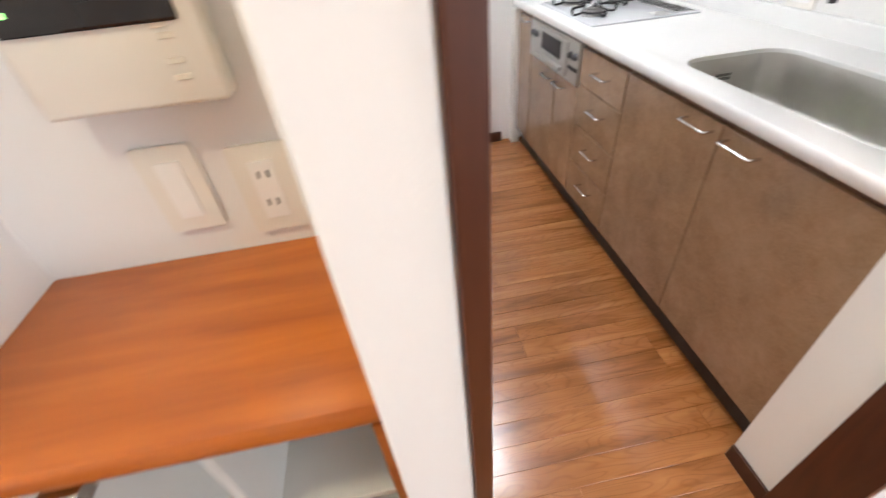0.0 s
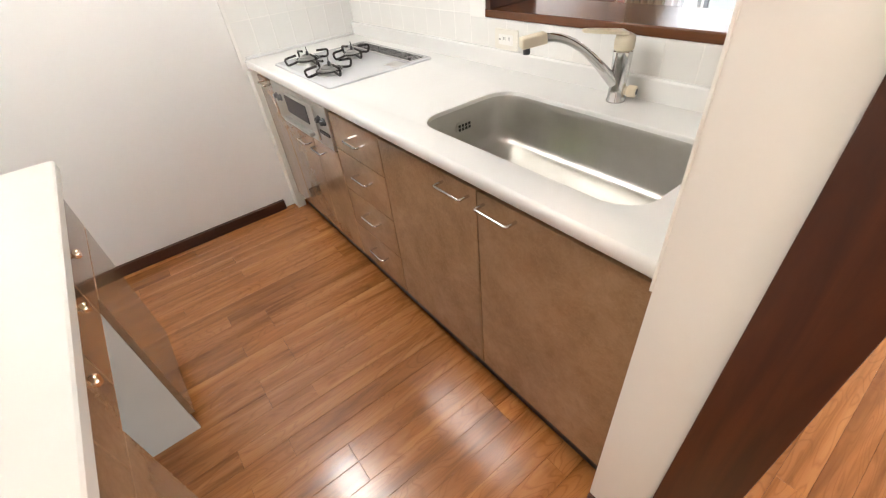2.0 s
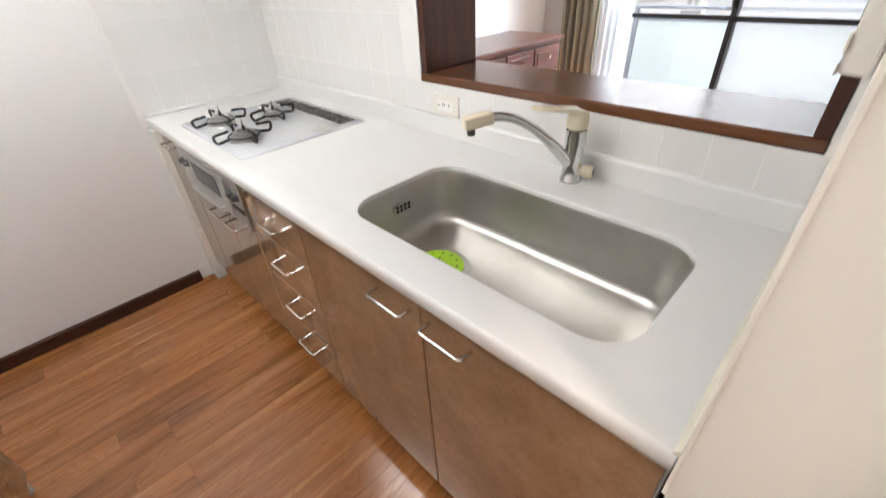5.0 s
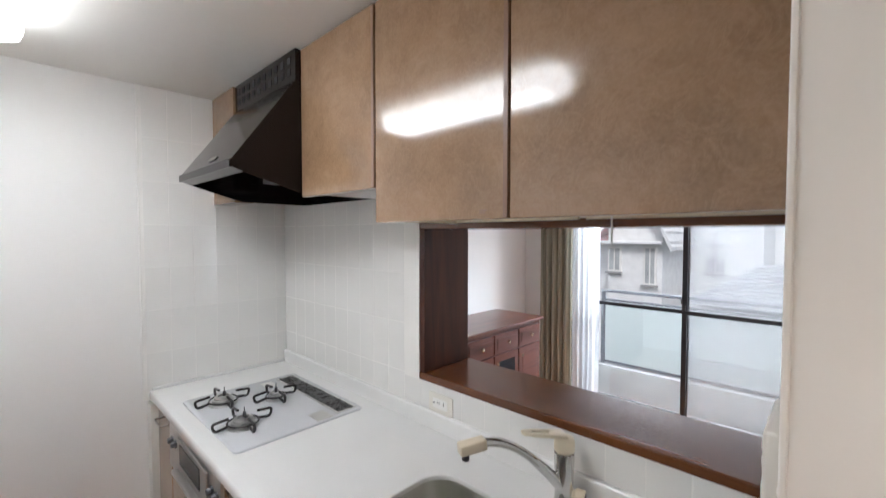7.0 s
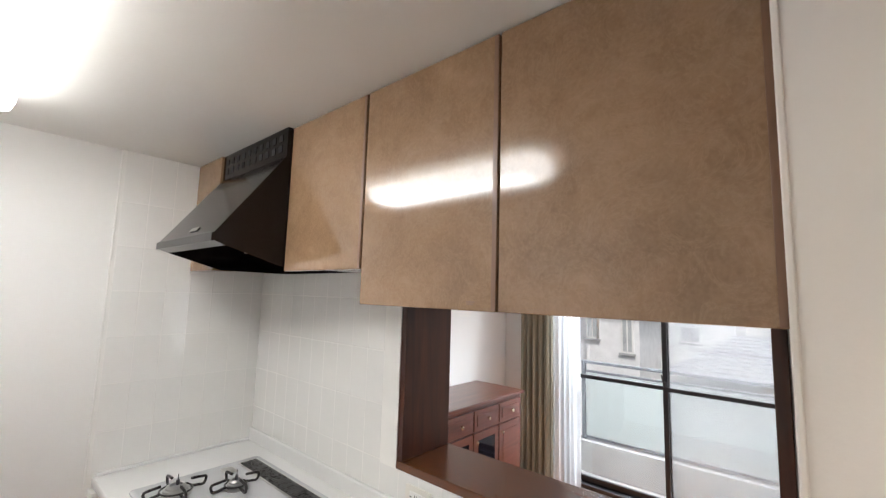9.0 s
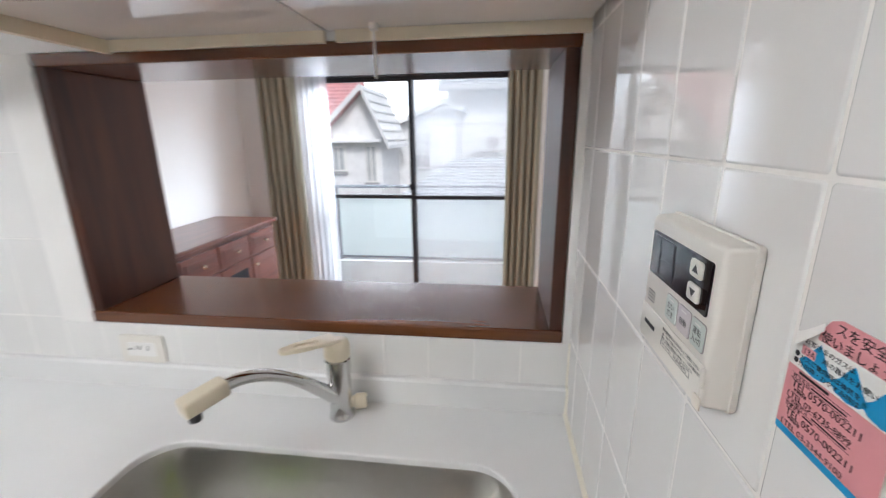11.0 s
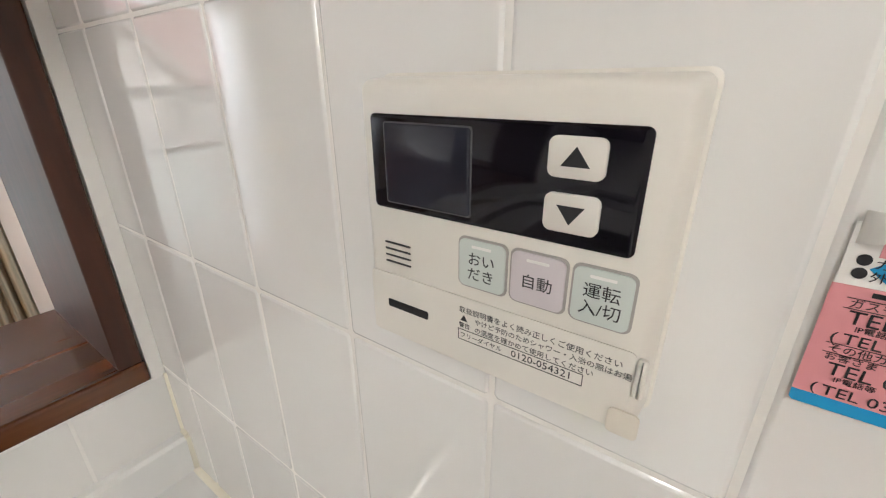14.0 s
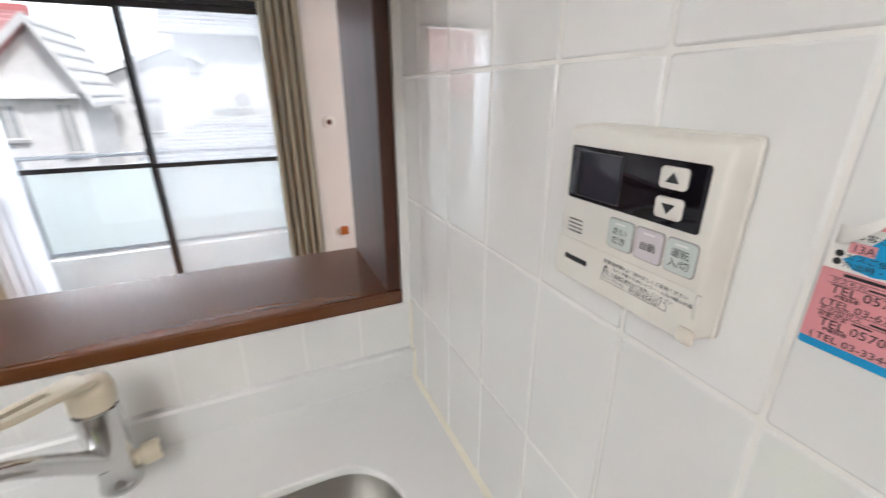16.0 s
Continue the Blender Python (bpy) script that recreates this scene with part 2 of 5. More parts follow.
M["leaf"] = mat_plain("leaf", (0.055, 0.105, 0.030), 0.6, vary=0.3)
M["screen_dark"] = mat_plain("monitor_screen", (0.014, 0.013, 0.014), 0.09, vary=0.2, relief=0.0)


def mat_steel():
    m = mat_new("stainless_steel", (0.55, 0.535, 0.50), 0.27, 1.0)
    v = coords(m, (60.0, 3.0, 60.0))
    brush, blot = noise_tex(m, v, 8.0, 4.0, 0.6), noise_tex(m, coords(m), 6.0, 4.0)
    link_to(m, ramp(m, blot, [(0.3, (0.48, 0.465, 0.435)), (0.7, (0.60, 0.585, 0.555))]), "Base Color")
    link_to(m, span(m, brush, 0.32, 0.42), "Roughness")
    return m


def mat_glass(name, tint=(1, 1, 1), rough=0.0):
    return mat_new(name, tint, rough, 0.0, Transmission_Weight=1.0, IOR=1.45)


def mat_sheer():
    m = mat_new("sheer_voile", (0.86, 0.88, 0.90), 0.9)
    n, l, b = nodes_of(m)
    tr, tl, mx, ad = n.new("ShaderNodeBsdfTransparent"), n.new("ShaderNodeBsdfTranslucent"), n.new("ShaderNodeMixShader"), n.new("ShaderNodeMixShader")
    tl.inputs[0].default_value = (0.86, 0.89, 0.93, 1)
    weave = noise_tex(m, coords(m, (1, 900, 900)), 1.0, 1.0)
    l.new(span(m, weave, 0.3, 0.62), mx.inputs[0])
    ad.inputs[0].default_value = 0.6
    l.new(b.outputs[0], ad.inputs[1])
    l.new(tl.outputs[0], ad.inputs[2])
    l.new(tr.outputs[0], mx.inputs[1])
    l.new(ad.outputs[0], mx.inputs[2])
    l.new(mx.outputs[0], n["Material Output"].inputs[0])
    return m


def mat_curtain():
    m = mat_new("striped_curtain_cloth", (0.40, 0.37, 0.30), 0.9)
    v = coords(m, (1.0, 26.0, 0.4))
    stripe, slub = noise_tex(m, v, 1.6, 3.0, 0.6), noise_tex(m, coords(m, (200, 200, 40)), 1.0, 3.0)
    col = ramp(m, stripe, [(0.32, (0.13, 0.12, 0.088)), (0.5, (0.25, 0.235, 0.175)), (0.68, (0.37, 0.35, 0.27))])
    link_to(m, mix(m, span(m, slub, 0.0, 0.4), col, (0.25, 0.24, 0.19)), "Base Color")
    bump(m, slub, 0.3, 0.001)
    return m


def mat_frosted():
    m = mat_new("frosted_balcony_glass", (0.68, 0.71, 0.70), 0.5, 0.0)
    n, l, b = nodes_of(m)
    tl, mx = n.new("ShaderNodeBsdfTranslucent"), n.new("ShaderNodeMixShader")
    tl.inputs[0].default_value = (0.68, 0.73, 0.72, 1)
    mx.inputs[0].default_value = 0.6
    l.new(b.outputs[0], mx.inputs[1])
    l.new(tl.outputs[0], mx.inputs[2])
    l.new(mx.outputs[0], n["Material Output"].inputs[0])
    return m


def mat_glow(name, colour, strength):
    m = mat_new(name, (0.85, 0.85, 0.83), 0.4)
    b = nodes_of(m)[2]
    b.inputs["Emission Color"].default_value, b.inputs["Emission Strength"].default_value = (*colour, 1), strength
    return m


def mat_screen():
    m = mat_new("insect_screen_mesh", (0.62, 0.64, 0.66), 0.8)
    n, l, b = nodes_of(m)
    tr, mx = n.new("ShaderNodeBsdfTransparent"), n.new("ShaderNodeMixShader")
    weave = noise_tex(m, coords(m, (1, 1200, 1200)), 1.0, 1.0)
    l.new(span(m, weave, 0.15, 0.45), mx.inputs[0])
    l.new(tr.outputs[0], mx.inputs[1])
    l.new(b.outputs[0], mx.inputs[2])
    l.new(mx.outputs[0], n["Material Output"].inputs[0])
    return m


M["screen_mesh"] = mat_screen()
M["gloss_white"] = mat_plain("glossy_white_board", (0.74, 0.73, 0.71), 0.1, vary=0.03, relief=0.0)
M["steel"], M["glass"], M["sheer"], M["curtain"], M["frosted"] = mat_steel(), mat_glass("window_glass"), mat_sheer(), mat_curtain(), mat_frosted()
M["lamp_cover"] = mat_glow("lamp_cover", (1.0, 0.97, 0.92), 13.5)
M["room_lamp"] = mat_glow("room_lamp_cover", (1.0, 0.84, 0.62), 4.0)
M["cloud"] = mat_glow("overcast_sky", (0.93, 0.97, 1.0), 1.7)
M["led"] = mat_glow("green_led", (0.25, 1.0, 0.1), 2.5)


# ---- builders ----
ORIGIN = {}


def thing(name, label, category, at=(0, 0, 0), group="", kind=""):
    ob = new(name)
    ob.empty_display_size = 0.05
    ob.location = at
    ORIGIN[ob] = Vector(at)
    return tagged(ob, label, category, group, kind)


def part(name, bm, material, parent=None, label="", smooth=0.0):
    """One mesh object out of bm, which is in world places; smooth: the angle under which edges are shaded round."""
    me = bpy.data.meshes.new(name)
    base = ORIGIN[parent] if parent is not None else Vector()
    bmesh.ops.translate(bm, verts=bm.verts, vec=-base)
    if smooth:
        for f in bm.faces:
            f.smooth = True
        for e in bm.edges:
            e.smooth = len(e.link_faces) == 2 and e.calc_face_angle(0.0) < radians(smooth)
    bm.to_mesh(me)
    bm.free()
    me.materials.append(M[material])
    ob = new(name, me)
    ORIGIN[ob] = base
    if parent is not None:
        ob.parent = parent
    return tagged(ob, label)


def structure(name, bm, material, label, category):
    return tagged(part(name, bm, material), label, category, kind="structure")


def box(bm, x0, x1, y0, y1, z0, z1, bevel=0.0, seg=2):
    v = [bm.verts.new((x, y, z)) for x in (x0, x1) for y in (y0, y1) for z in (z0, z1)]
    fs = [bm.faces.new([v[i] for i in q]) for q in ((0, 1, 3, 2), (4, 6, 7, 5), (0, 4, 5, 1), (2, 3, 7, 6), (0, 2, 6, 4), (1, 5, 7, 3))]
    if bevel:
        bmesh.ops.bevel(bm, geom=list({e for f in fs for e in f.edges}), offset=bevel, segments=seg, affect='EDGES', profile=0.5)
    return bm


def boxed(*a, **k):
    return box(bmesh.new(), *a, **k)


def ring_loft(bm, rings, cap0=True, cap1=True, closed=False):
    vs = [[bm.verts.new(p) for p in r] for r in rings]
    n = len(vs[0])
    pairs = list(zip(vs, vs[1:])) + ([(vs[-1], vs[0])] if closed else [])
    for a, c in pairs:
        for i in range(n):
            bm.faces.new((a[i], a[(i + 1) % n], c[(i + 1) % n], c[i]))
    if not closed:
        if cap0:
            bm.faces.new(list(reversed(vs[0])))
        if cap1:
            bm.faces.new(vs[-1])
    bmesh.ops.recalc_face_normals(bm, faces=bm.faces)
    return bm


def circle(c, r, n=24, u=(1, 0, 0), v=(0, 1, 0)):
    c, u, v = Vector(c), Vector(u), Vector(v)
    return [c + r * (math.cos(2 * math.pi * i / n) * u + math.sin(2 * math.pi * i / n) * v) for i in range(n)]


def turned(bm, c, profile, n=28, axis=(0, 0, 1)):
    """A turned body: profile rows of (radius, height) along the axis from c."""
    a = Vector(axis).normalized()
    u = a.orthogonal().normalized()
    v = a.cross(u)
    return ring_loft(bm, [circle(Vector(c) + a * h, max(r, 1e-5), n, u, v) for r, h in profile])


def tube(bm, pts, r, n=12, closed=False):
    """A round rod along pts; r: one radius, or one for each point."""
    pts = [Vector(p) for p in pts]
    rs = r if isinstance(r, (list, tuple)) else [r] * len(pts)
    rings, up = [], None
    for i, p in enumerate(pts):
        a = pts[(i - 1) % len(pts)] if closed or i else p
        c = pts[(i + 1) % len(pts)] if closed or i < len(pts) - 1 else p
        d = (c - a).normalized()
        up = d.orthogonal().normalized() if up is None else (up - d * up.dot(d)).normalized()
        rings.append(circle(p, rs[i], n, up, d.cross(up)))
    return ring_loft(bm, rings, closed=closed)


def bent(pts, radius, steps=5):
    """pts with every inner corner rounded."""
    out = [Vector(pts[0])]
    for a, p, c in zip(pts, pts[1:], pts[2:]):
        a, p, c = Vector(a), Vector(p), Vector(c)
        s, e = p + (a - p).normalized() * radius, p + (c - p).normalized() * radius
        for i in range(steps + 1):
            t = i / steps
            out.append(s * (1 - t) ** 2 + p * 2 * t * (1 - t) + e * t * t)
    return out + [Vector(pts[-1])]


def rounded(x0, x1, y0, y1, r, n=6):
    """The outline of a rectangle with round corners, anticlockwise."""
    out = []
    for cx, cy, a0 in ((x1 - r, y1 - r, 0), (x0 + r, y1 - r, 90), (x0 + r, y0 + r, 180), (x1 - r, y0 + r, 270)):
        for i in range(n + 1):
            a = radians(a0 + 90 * i / n)
            out.append((cx + r * math.cos(a), cy + r * math.sin(a)))
    return out


def prism(bm, outline, place, depth):
    """A flat outline of (u, v) set by place(u, v, w) and pushed from w = 0 to depth."""
    return ring_loft(bm, [[place(u, v, w) for u, v in outline] for w in (0.0, depth)])


def writing(name, text, size, place, material, parent, align='LEFT', squeeze=1.0):
    """Letters as a thin mesh; place: the matrix of the line's start, x along the line, z out of the surface."""
    cu = bpy.data.curves.new(name, 'FONT')
    cu.body, cu.size, cu.align_x, cu.extrude, cu.resolution_u = text, size, align, 0.00005, 2
    ob = bpy.data.objects.new(name, cu)
    scene.collection.objects.link(ob)
    deps = bpy.context.evaluated_depsgraph_get()
    me = bpy.data.meshes.new_from_object(ob.evaluated_get(deps))
    bpy.data.objects.remove(ob)
    bm = bmesh.new()
    bm.from_mesh(me)
    bpy.data.meshes.remove(me)
    bm.transform(place @ Matrix.Diagonal((squeeze, 1, 1, 1)))
    return part(name, bm, material, parent)


# ---- the rooms ----
XP, YT, YF, ZC = 1.645, 0.011, 2.240, 2.207      # pass-through wall, tiled wall, far wall, kitchen ceiling
ZF = -0.03                                        # the finished floor
XC, ZT = 0.993, 0.83                              # front and top of the worktop
XW, ZL = 4.2, 2.42                                # window wall, living room ceiling

structure("floor_base", boxed(-1.15, 4.2, -3.0, 2.36, -0.15, ZF - 0.008), "floor_gap", "dark boards under the wood strip floor", "floor")
bm = bmesh.new()
for b in ((-0.37, 1.893, YF + 0.004, 2.35), (-0.37, -0.27, 0.162, YF + 0.004)):
    box(bm, *b, -0.1, ZL)
structure("wall_kitchen", bm, "wall", "off-white wallpapered wall of the kitchen", "wall")
bm = bmesh.new()
box(bm, XP + 0.006, 1.87, 0.007, YF + 0.004, -0.1, 1.004)
box(bm, XP + 0.006, 1.87, 0.007, YF + 0.004, 1.578, ZL)
box(bm, XP + 0.006, 1.87, 1.10, YF + 0.004, 1.004, 1.578)
box(bm, XP + 0.006, 1.87, 0.007, 0.052, 1.004, 1.578)
wall_pass = structure("wall_pass_through", bm, "wall", "white wall with a serving opening to the living room", "wall")
bm = bmesh.new()
box(bm, 0.962, 1.87, -0.226, 0.003, -0.1, ZL)
box(bm, 0.962, 0.9634, 0.003, 0.0062, -0.1, ZL)
wall_stub = structure("wall_stub", bm, "wall", "off-white wallpapered wall end beside the worktop", "wall")
structure("wall_pillar", boxed(0.108, 0.170, -0.2545, -0.148, -0.1, ZL, 0.003), "wall", "off-white wallpapered wall end beside the doorway", "wall")
structure("wall_niche_side", boxed(0.116, 0.172, -0.148, 0.162, -0.1, ZL), "wall", "off-white wallpapered side wall of a niche", "wall")
structure("wall_niche_back", boxed(-0.358, 0.116, 0.118, 0.162, -0.1, ZL), "wall", "off-white wallpapered back wall of a niche", "wall")
bm = bmesh.new()
box(bm, -1.15, -0.358, -0.252, -0.148, -0.1, ZL)
box(bm, -0.395, -0.358, -0.148, 0.162, -0.1, ZL)
structure("wall_niche_end", bm, "wall", "off-white wallpapered wall beside a niche", "wall")
structure("wall_over_niche", boxed(-0.358, 0.108, -0.252, -0.148, 1.95, ZL), "wall", "off-white wall above a niche", "wall")
structure("niche_ceiling", boxed(-0.358, 0.116, -0.148, 0.118, 1.95, ZL), "wall", "white underside of a niche", "wall")
structure("wall_over_door", boxed(0.170, 0.962, -0.226, -0.150, 2.145, ZL), "wall", "white wall above the kitchen doorway", "wall")
bm = bmesh.new()
box(bm, 1.893, 4.32, 2.29, 2.39, -0.1, ZL)
structure("wall_living_north", bm, "wall", "plain white living room wall behind the sideboard", "wall")
structure("wall_living_west", boxed(-1.25, -1.15, -3.0, -0.148, -0.1, ZL), "wall", "plain white living room wall", "wall")
bm = bmesh.new()
for b in ((-1.25, 1.42, -0.1, ZL), (3.18, 4.3, -0.1, ZL), (1.42, 3.18, -0.1, 0.2), (1.42, 3.18, 2.0, ZL)):
    box(bm, b[0], b[1], -3.1, -3.0, b[2], b[3])
structure("wall_living_south", bm, "wall", "plain white living room wall with a window", "wall")
bm = bmesh.new()
box(bm, XW, XW + 0.12, 1.70, 2.29, -0.1, ZL)
box(bm, XW, XW + 0.12, -3.0, -0.005, -0.1, ZL)
box(bm, XW, XW + 0.12, -0.005, 1.70, 1.92, ZL)
box(bm, XW, XW + 0.12, -0.005, 1.70, -0.1, 0.0)
structure("wall_window", bm, "wall", "white wall with the balcony windows", "wall")
structure("ceiling_kitchen", boxed(-0.27, XP + 0.006, -0.145, YF + 0.004, ZC, ZL - 0.01), "ceiling", "low off-white papered kitchen ceiling", "ceiling")
structure("ceiling_living", boxed(-1.25, 4.32, -3.1, 2.36, ZL, ZL + 0.1), "ceiling", "white living room ceiling", "ceiling")

# skirting boards
bm = bmesh.new()
box(bm, -0.27, 0.925, YF - 0.020, YF + 0.004, ZF, ZF + 0.06, 0.0015)
structure("baseboard_far", bm, "skirting", "dark brown wooden skirting board", "baseboard")
bm = bmesh.new()
box(bm, 0.953, 0.962, -0.126, 0.006, ZF, ZF + 0.06, 0.0015)
structure("baseboard_stub", bm, "skirting", "dark brown wooden skirting board", "baseboard")
bm = bmesh.new()
box(bm, 0.962, 1.87, -0.233, -0.226, ZF, ZF + 0.06, 0.0015)
box(bm, 1.87, 1.88, -0.233, 2.29, ZF, ZF + 0.06, 0.0015)
box(bm, 1.88, 4.2, 2.28, 2.29, ZF, ZF + 0.06, 0.0015)
structure("baseboard_living", bm, "white_plastic", "white skirting board of the living room", "baseboard")

# the kitchen doorway
door_frame = thing("door_frame", "dark brown wooden frame of the kitchen doorway", "door frame", (0.6, -0.19, 0), kind="structure")
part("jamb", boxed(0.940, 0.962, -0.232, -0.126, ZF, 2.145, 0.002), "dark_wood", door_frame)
bm = boxed(0.170, 0.184, -0.2535, -0.150, ZF, 2.145, 0.002)
part("jamb", bm, "jamb_wood", door_frame, "mid-brown wooden jamb")
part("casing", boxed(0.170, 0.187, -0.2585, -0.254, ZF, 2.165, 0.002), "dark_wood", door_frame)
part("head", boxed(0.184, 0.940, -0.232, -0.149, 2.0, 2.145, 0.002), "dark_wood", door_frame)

# the serving opening
opening = thing("pass_through_frame", "dark brown wooden lining of the serving opening", "frame", (1.77, 0.57, 0.985), kind="structure")
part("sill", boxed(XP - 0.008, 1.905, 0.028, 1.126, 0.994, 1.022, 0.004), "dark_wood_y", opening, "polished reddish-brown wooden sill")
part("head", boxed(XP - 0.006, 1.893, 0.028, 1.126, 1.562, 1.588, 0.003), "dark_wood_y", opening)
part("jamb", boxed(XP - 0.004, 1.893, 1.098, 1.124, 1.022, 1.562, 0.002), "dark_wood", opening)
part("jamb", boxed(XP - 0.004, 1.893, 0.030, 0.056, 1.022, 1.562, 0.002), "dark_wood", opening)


# ---- kitchen units ----
def bow_handle(parent, x, y, z, length, along_y=True, material="chrome"):
    """A square-cornered wire handle in front of a face at x."""
    h, d = length / 2, 0.033
    pts = [(x, y - h, z), (x - d, y - h, z), (x - d, y + h, z), (x, y + h, z)]
    return part("handle", tube(bmesh.new(), bent(pts, 0.009), 0.0042, 10), material, parent, "chrome wire handle", 60)


def front(parent, name, y0, y1, z0, z1, x=1.012, handle=None, length=0.1):
    ob = part(name, boxed(x, x + 0.018, y0 + 0.0015, y1 - 0.0015, z0 + 0.0015, z1 - 0.0015, 0.0025), "laminate", parent, "glossy mottled brown laminate front")
    if handle:
        bow_handle(ob, x, handle[0], handle[1], length)
    return ob


def carcass(parent, y0, y1, z0=0.075, z1=0.785, x0=1.031, x1=1.62):
    bm = bmesh.new()
    t = 0.016
    box(bm, x0, x1, y0, y0 + t, z0, z1)
    box(bm, x0, x1, y1 - t, y1, z0, z1)
    box(bm, x0, x1, y0 + t, y1 - t, z0, z0 + t)
    box(bm, x1 - 0.006, x1, y0 + t, y1 - t, z0 + t, z1)
    if z1 > 0.7:
        # dark strip over the pale body: the worktop's shadow line put into colour
        part("top_rail", boxed(x0 - 0.0012, x0 - 0.0004, y0 + 0.001, y1 - 0.001, 0.760, z1 - 0.001), "laminate_edge", parent, "dark strip for the shadow gap under the worktop")
    return part("body", bm, "carcass", parent)


def plinth(parent, y0, y1):
    return part("toe_kick", boxed(1.050, 1.066, y0, y1, ZF, 0.075), "toe", parent, "dark recessed toe kick")


unit = thing("base_cabinet", "brown laminate sink cabinet with two doors", "cabinet", (1.3, 0.49, 0))
carcass(unit, 0.014, 0.966)
plinth(unit, 0.014, 0.966)
front(unit, "door", 0.016, 0.489, 0.075, 0.771, handle=(0.406, 0.741), length=0.108)
front(unit, "door", 0.489, 0.966, 0.075, 0.771, handle=(0.572, 0.741), length=0.108)

unit = thing("drawer_cabinet", "brown laminate cabinet with four drawers", "cabinet", (1.3, 1.14, 0))
carcass(unit, 0.969, 1.337)
plinth(unit, 0.969, 1.337)
for z0, z1 in ((0.622, 0.771), (0.440, 0.622), (0.262, 0.440), (0.075, 0.262)):
    front(unit, "drawer", 0.969, 1.337, z0, z1, handle=(1.128, z1 - 0.064), length=0.1)

unit = thing("grill_cabinet", "brown laminate cabinet with two small doors under the grill", "cabinet", (1.3, 1.63, 0))
carcass(unit, 1.340, 1.945, z1=0.60)
plinth(unit, 1.340, 1.945)
front(unit, "door", 1.340, 1.592, 0.075, 0.600, handle=(1.510, 0.562), length=0.1)
front(unit, "door", 1.592, 1.945, 0.075, 0.600, handle=(1.665, 0.562), length=0.1)

unit = thing("narrow_cabinet", "narrow brown laminate pull-out cabinet beside the wall", "cabinet", (1.3, 2.03, 0))
carcass(unit, 1.948, 2.168)
plinth(unit, 1.948, 2.168)
front(unit, "door", 1.948, 2.168, 0.075, 0.771, handle=(2.03, 0.752), length=0.1)
unit = thing("filler_panel", "white filler strip between cabinet and wall", "panel", (1.02, 2.17, 0))
part("panel", boxed(0.985, 1.035, 2.171, YF - 0.0015, ZF, 0.785, 0.002), "carcass", unit)

# gas grill in the front
grill = thing("fish_grill", "stainless gas grill front with window and knobs", "grill", (1.02, 1.64, 0.6))
part("panel", boxed(1.004, 1.03, 1.343, 1.942, 0.603, 0.783, 0.003), "grill", grill)
part("casing", boxed(1.0305, 1.5, 1.35, 1.93, 0.603, 0.775), "cast", grill)
door = part("drawer", boxed(0.996, 1.0038, 1.455, 1.80, 0.622, 0.765, 0.003), "grill", grill)
part("window", boxed(0.9935, 0.9958, 1.52, 1.76, 0.675, 0.752, 0.001), "black_gloss", door, "dark heat-proof window")
part("handle", boxed(0.972, 0.9958, 1.49, 1.79, 0.634, 0.652, 0.005), "grill", door, "wide grey pull bar")
for y in (1.375, 1.42):
    part("knob", turned(bmesh.new(), (1.0038, y, 0.72), [(0.016, 0), (0.016, 0.004), (0.012, 0.006), (0.011, 0.016), (0.009, 0.018)], 20, (-1, 0, 0)), "cast", grill, smooth=40)
for y in (1.845, 1.895):
    part("knob", turned(bmesh.new(), (1.0038, y, 0.72), [(0.016, 0), (0.016, 0.004), (0.012, 0.006), (0.011, 0.016), (0.009, 0.018)], 20, (-1, 0, 0)), "cast", grill, smooth=40)
part("button_row", boxed(0.9995, 1.0038, 1.35, 1.44, 0.66, 0.675, 0.001), "black", grill)

# worktop with the sink's cut-out
SX0, SX1, SY0, SY1 = 1.093, 1.466, 0.124, 0.845
top = thing("worktop", "white solid-surface worktop with upstand", "worktop", (1.3, 1.1, 0.79))
bm = bmesh.new()
outer = [bm.verts.new((x, y, ZT)) for x, y in ((XC, 0.013), (1.642, 0.013), (1.642, YF - 0.003), (XC, YF - 0.003))]
inner = [bm.verts.new((x, y, ZT)) for x, y in rounded(SX0, SX1, SY0, SY1, 0.085, 8)]
edges = [bm.edges.new((loop[i], loop[(i + 1) % len(loop)])) for loop in (outer, inner) for i in range(len(loop))]
bmesh.ops.triangle_fill(bm, edges=edges, use_beauty=True)
got = bmesh.ops.extrude_face_region(bm, geom=list(bm.faces))
bmesh.ops.translate(bm, verts=[v for v in got["geom"] if isinstance(v, bmesh.types.BMVert)], vec=(0, 0, -0.038))
bmesh.ops.recalc_face_normals(bm, faces=bm.faces)
rim = [e for e in bm.edges if all(abs(v.co.x - XC) < 1e-5 for v in e.verts) and abs(e.verts[0].co.z - e.verts[1].co.z) < 1e-5]
bmesh.ops.bevel(bm, geom=rim, offset=0.009, segments=4, affect='EDGES', profile=0.5)
hole = [e for e in bm.edges if len(e.link_faces) == 2 and all(SX0 - 0.002 < v.co.x < SX1 + 0.002 and SY0 - 0.002 < v.co.y < SY1 + 0.002 and abs(v.co.z - ZT) < 1e-5 for v in e.verts) and e.calc_face_angle(0) > 1]
bmesh.ops.bevel(bm, geom=hole, offset=0.004, segments=3, affect='EDGES', profile=0.5)
part("slab", bm, "counter", top, smooth=35)
bm = bmesh.new()
prof = [(1.628, ZT - 0.002), (1.626, ZT + 0.058), (1.630, ZT + 0.063), (1.643, ZT + 0.064), (1.643, ZT - 0.002)]
ring_loft(bm, [[(x, y, z) for x, z in prof] for y in (0.013, YF - 0.003)])
part("upstand", bm, "counter", top, smooth=40)
bm = bmesh.new()
